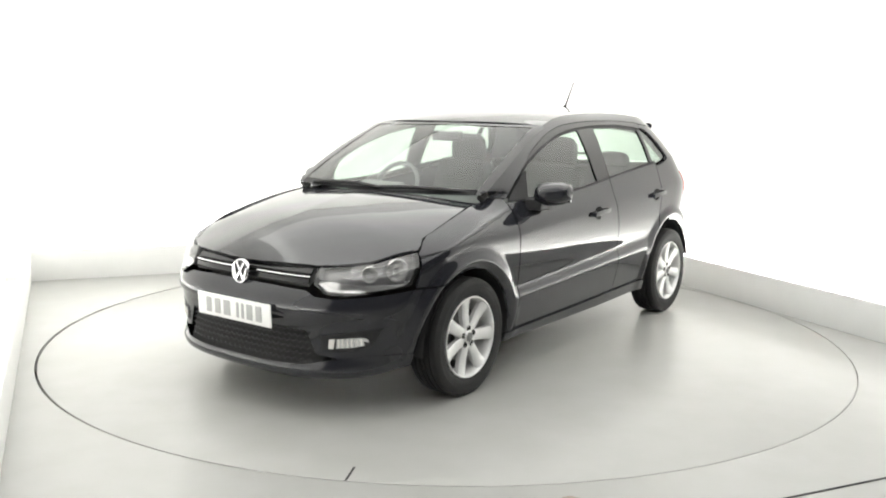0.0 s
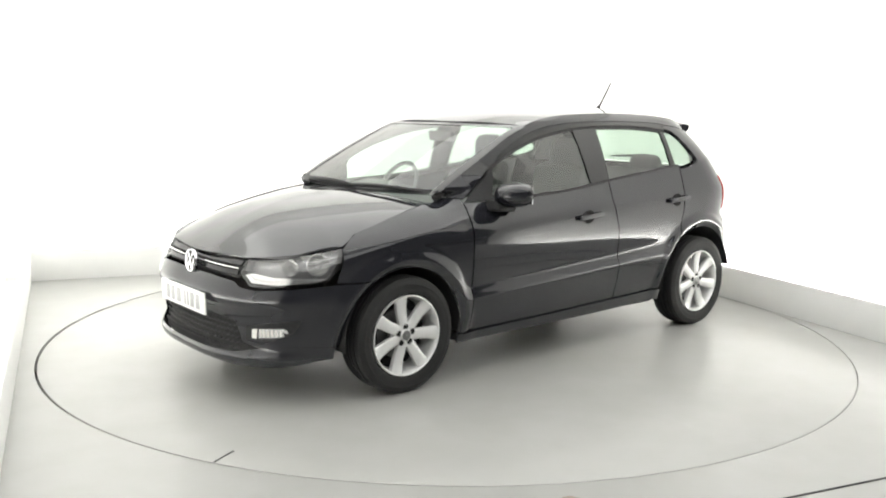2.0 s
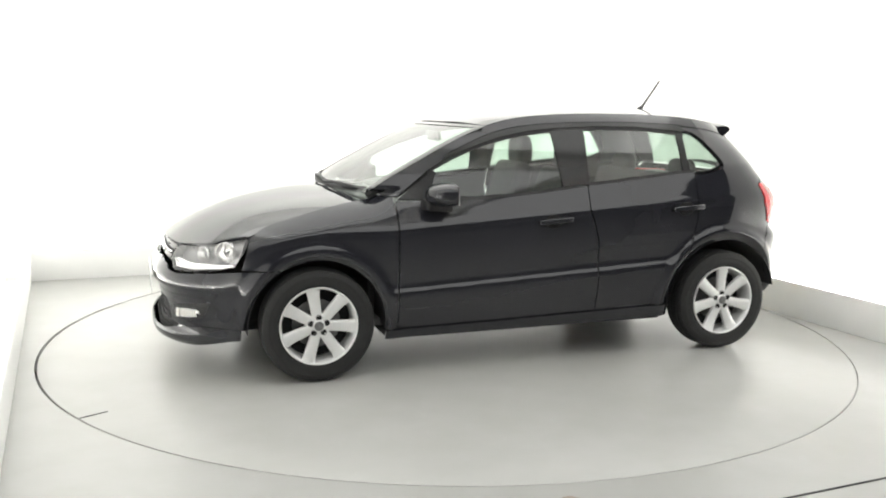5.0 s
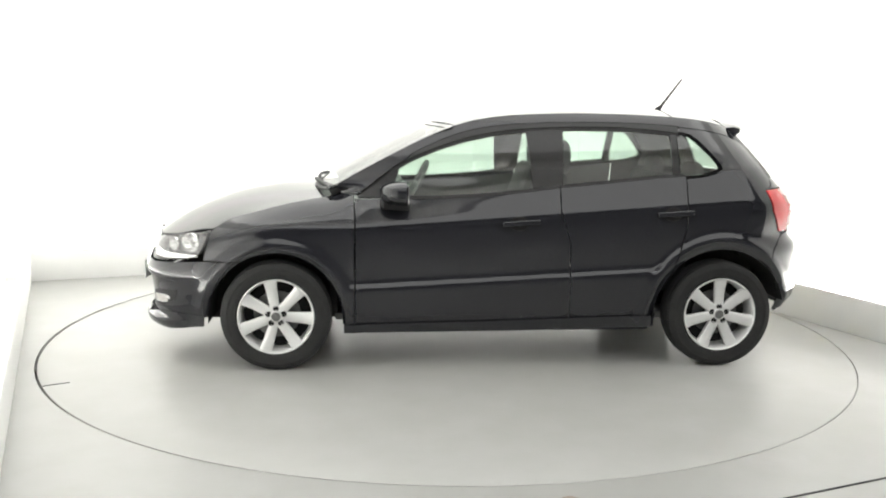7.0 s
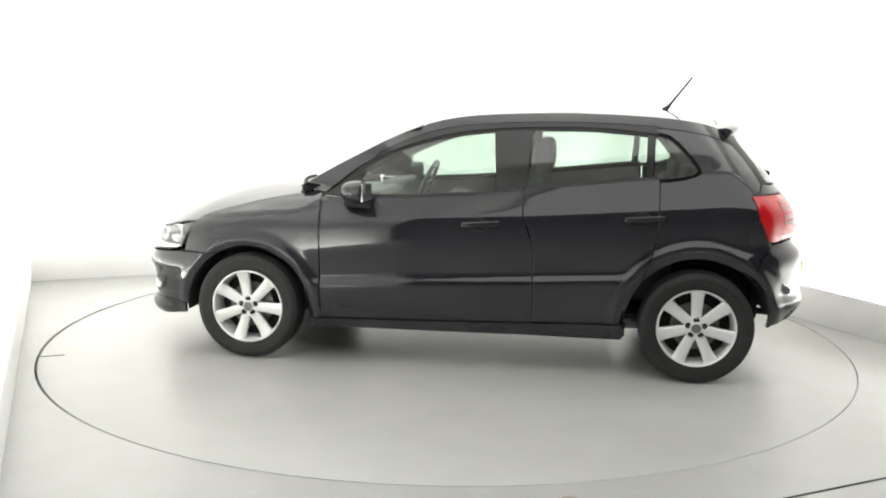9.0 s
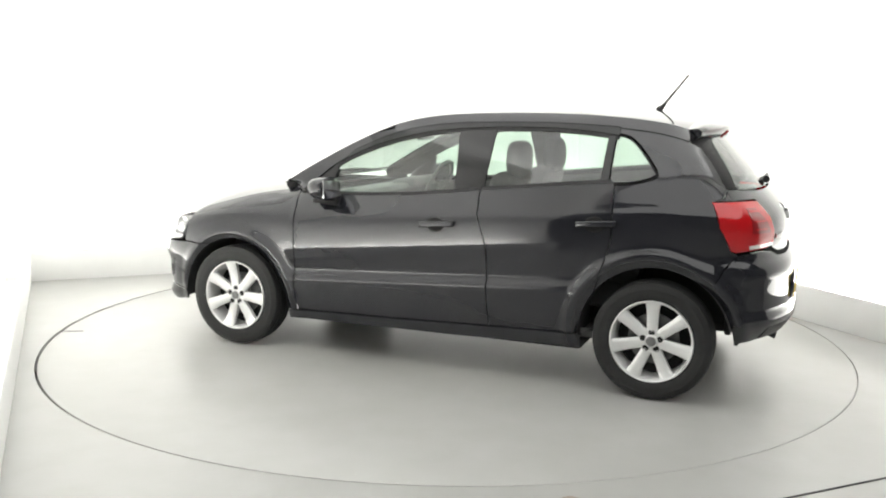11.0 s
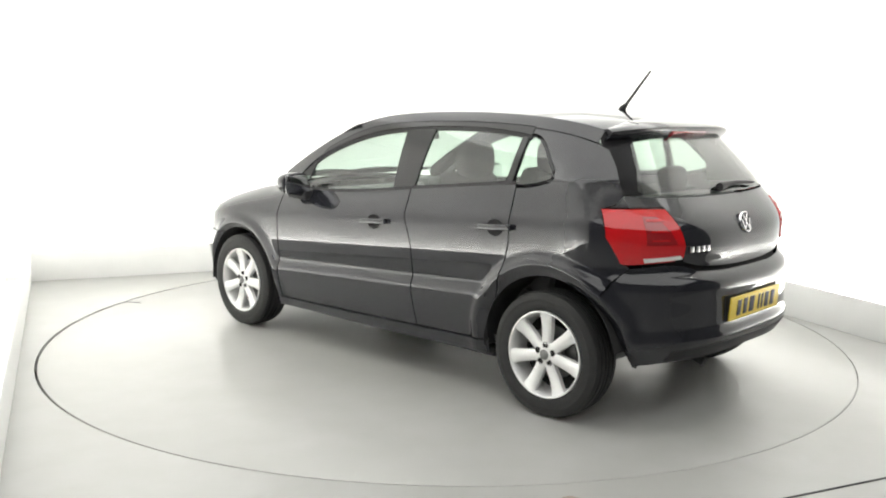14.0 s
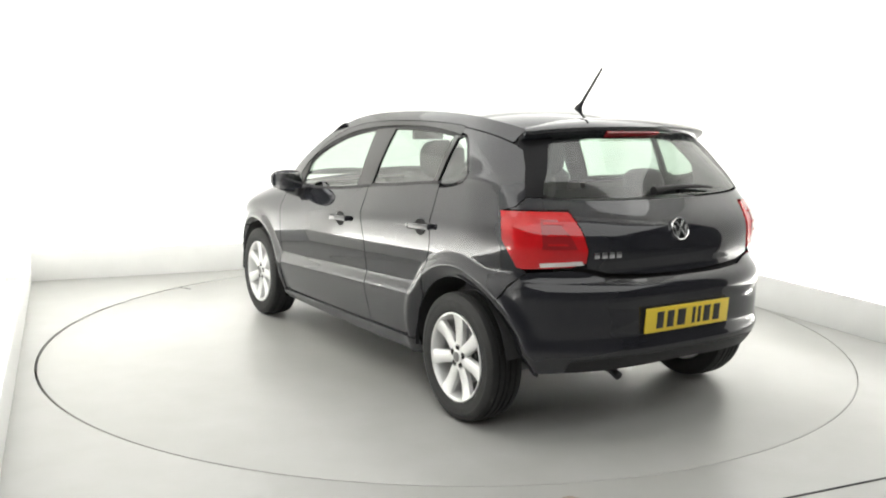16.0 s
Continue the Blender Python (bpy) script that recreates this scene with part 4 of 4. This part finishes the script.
def build_inside():
    P = lambda x, y, z: OFF + Vector((x, y, z))
    part("cabin_floor", box(P(-.25, 0, .27), (2.35, 1.36, .04), .01), CABIN, CAR)
    part("underbody", box(P(0, 0, .215), (1.72, 1.44, .05), .02), DARK, CAR, "dark underbody pan")
    part("front_tray", box(P(1.36, 0, .235), (.98, .90, .05), .02), DARK, CAR)
    part("rear_tray", box(P(-1.25, 0, .33), (.66, .90, .06), .02), DARK, CAR)
    part("engine_block", box(P(1.36, 0, .52), (.86, .92, .50), .08), DARK, CAR)
    part("bulkhead", box(P(.93, 0, .60), (.04, 1.36, .62), .01), DARK, CAR)
    part("boot_wall", box(P(-1.57, 0, .52), (.04, 1.05, .44), .02), DARK, CAR)
    part("axle_beam", tube([P(-1.235, -.66, .25), P(-1.235, .66, .25)], .035, 10), DARK, CAR)
    dash = box(P(.74, 0, .80), (.42, 1.34, .24), .07, (0, 6, 0), 3)
    part("dashboard", dash, CABIN, CAR, "dark grey dashboard")
    part("instrument_hood", box(P(.60, -.36, .93), (.18, .34, .07), .03, (0, 8, 0), 3), CABIN, CAR)
    ring = lathe([(.170 + .014 * math.cos(a), .014 * math.sin(a)) for a in [k * math.tau / 8 for k in range(8)]], 40, True)
    m = Matrix.Translation(P(.42, -.36, .92)) @ pose(0, 0, 0, 0, 0, 90) @ pose(0, 0, 0, -25, 0, 0)
    for v in ring.verts:
        v.co = m @ v.co
    sw = part("steering_wheel", auto_smooth(ring), CABIN, CAR, "black steering wheel")
    for dx, dz in ((-.09, 0), (.09, 0), (0, -.09)):
        b = rbox(bmesh.new(), (dx, 0, dz), (.13 if dx else .04, .02, .04 if dx else .13), .008)
        for v in b.verts:
            v.co = m @ v.co
        part("spoke", auto_smooth(b), CABIN, sw)
    for y in (.36, -.36):
        seat = part("front_seat", box(P(.02, y, .52), (.50, .50, .16), .06, (0, -8, 0), 3), CLOTH, CAR, "dark grey cloth front seat")
        part("backrest", box(P(-.27, y, .80), (.15, .47, .58), .06, (0, -17, 0), 3, .86), CLOTH, seat)
        part("headrest", blob(P(-.385, y, 1.15), (.055, .135, .105), .65), CLOTH, seat)
        for d in (-.06, .06):
            part("headrest_post", tube([P(-.355, y + d, 1.02), P(-.38, y + d, 1.12)], .007, 6), STEEL, seat)
    bench = part("rear_bench", box(P(-.82, 0, .50), (.50, 1.24, .18), .06, (0, -8, 0), 3), CLOTH, CAR, "dark grey cloth rear bench")
    part("backrest", box(P(-1.10, 0, .76), (.14, 1.22, .56), .05, (0, -17, 0), 3, .97), CLOTH, bench)
    for y in (.36, -.36):
        part("headrest", blob(P(-1.195, y, 1.06), (.045, .125, .075), .65), CLOTH, bench)
    part("parcel_shelf", box(P(-1.42, 0, .985), (.36, 1.10, .03), .01), CABIN, CAR, "dark parcel shelf")
    part("rear_mirror", box(P(.36, 0, 1.26), (.03, .22, .06), .012, (0, 10, 0)), TRIM, CAR, "black interior mirror")


build_sides()
build_top()
build_front()
build_rear()
for wx, ws, wt, wn in ((1.238, 1, -4 - 90, "front_wheel"), (1.238, -1, 20, "front_wheel"), (-1.235, 1, 0, "rear_wheel"), (-1.235, -1, 10, "rear_wheel")):
    wheel(wx, ws, wt, wn)
build_inside()


def motions():
    """The turntable carries the car round, clockwise from above."""
    turn = [(0, 233.6), (0.5, 230.6)] + [(t, 227.1 - 6.95 * (t - 1)) for t in range(1, 17)]
    for thing in (TABLE, CAR):
        walk(thing, [(t, pose(0, 0, 0, 0, 0, a)) for t, a in turn])


motions()
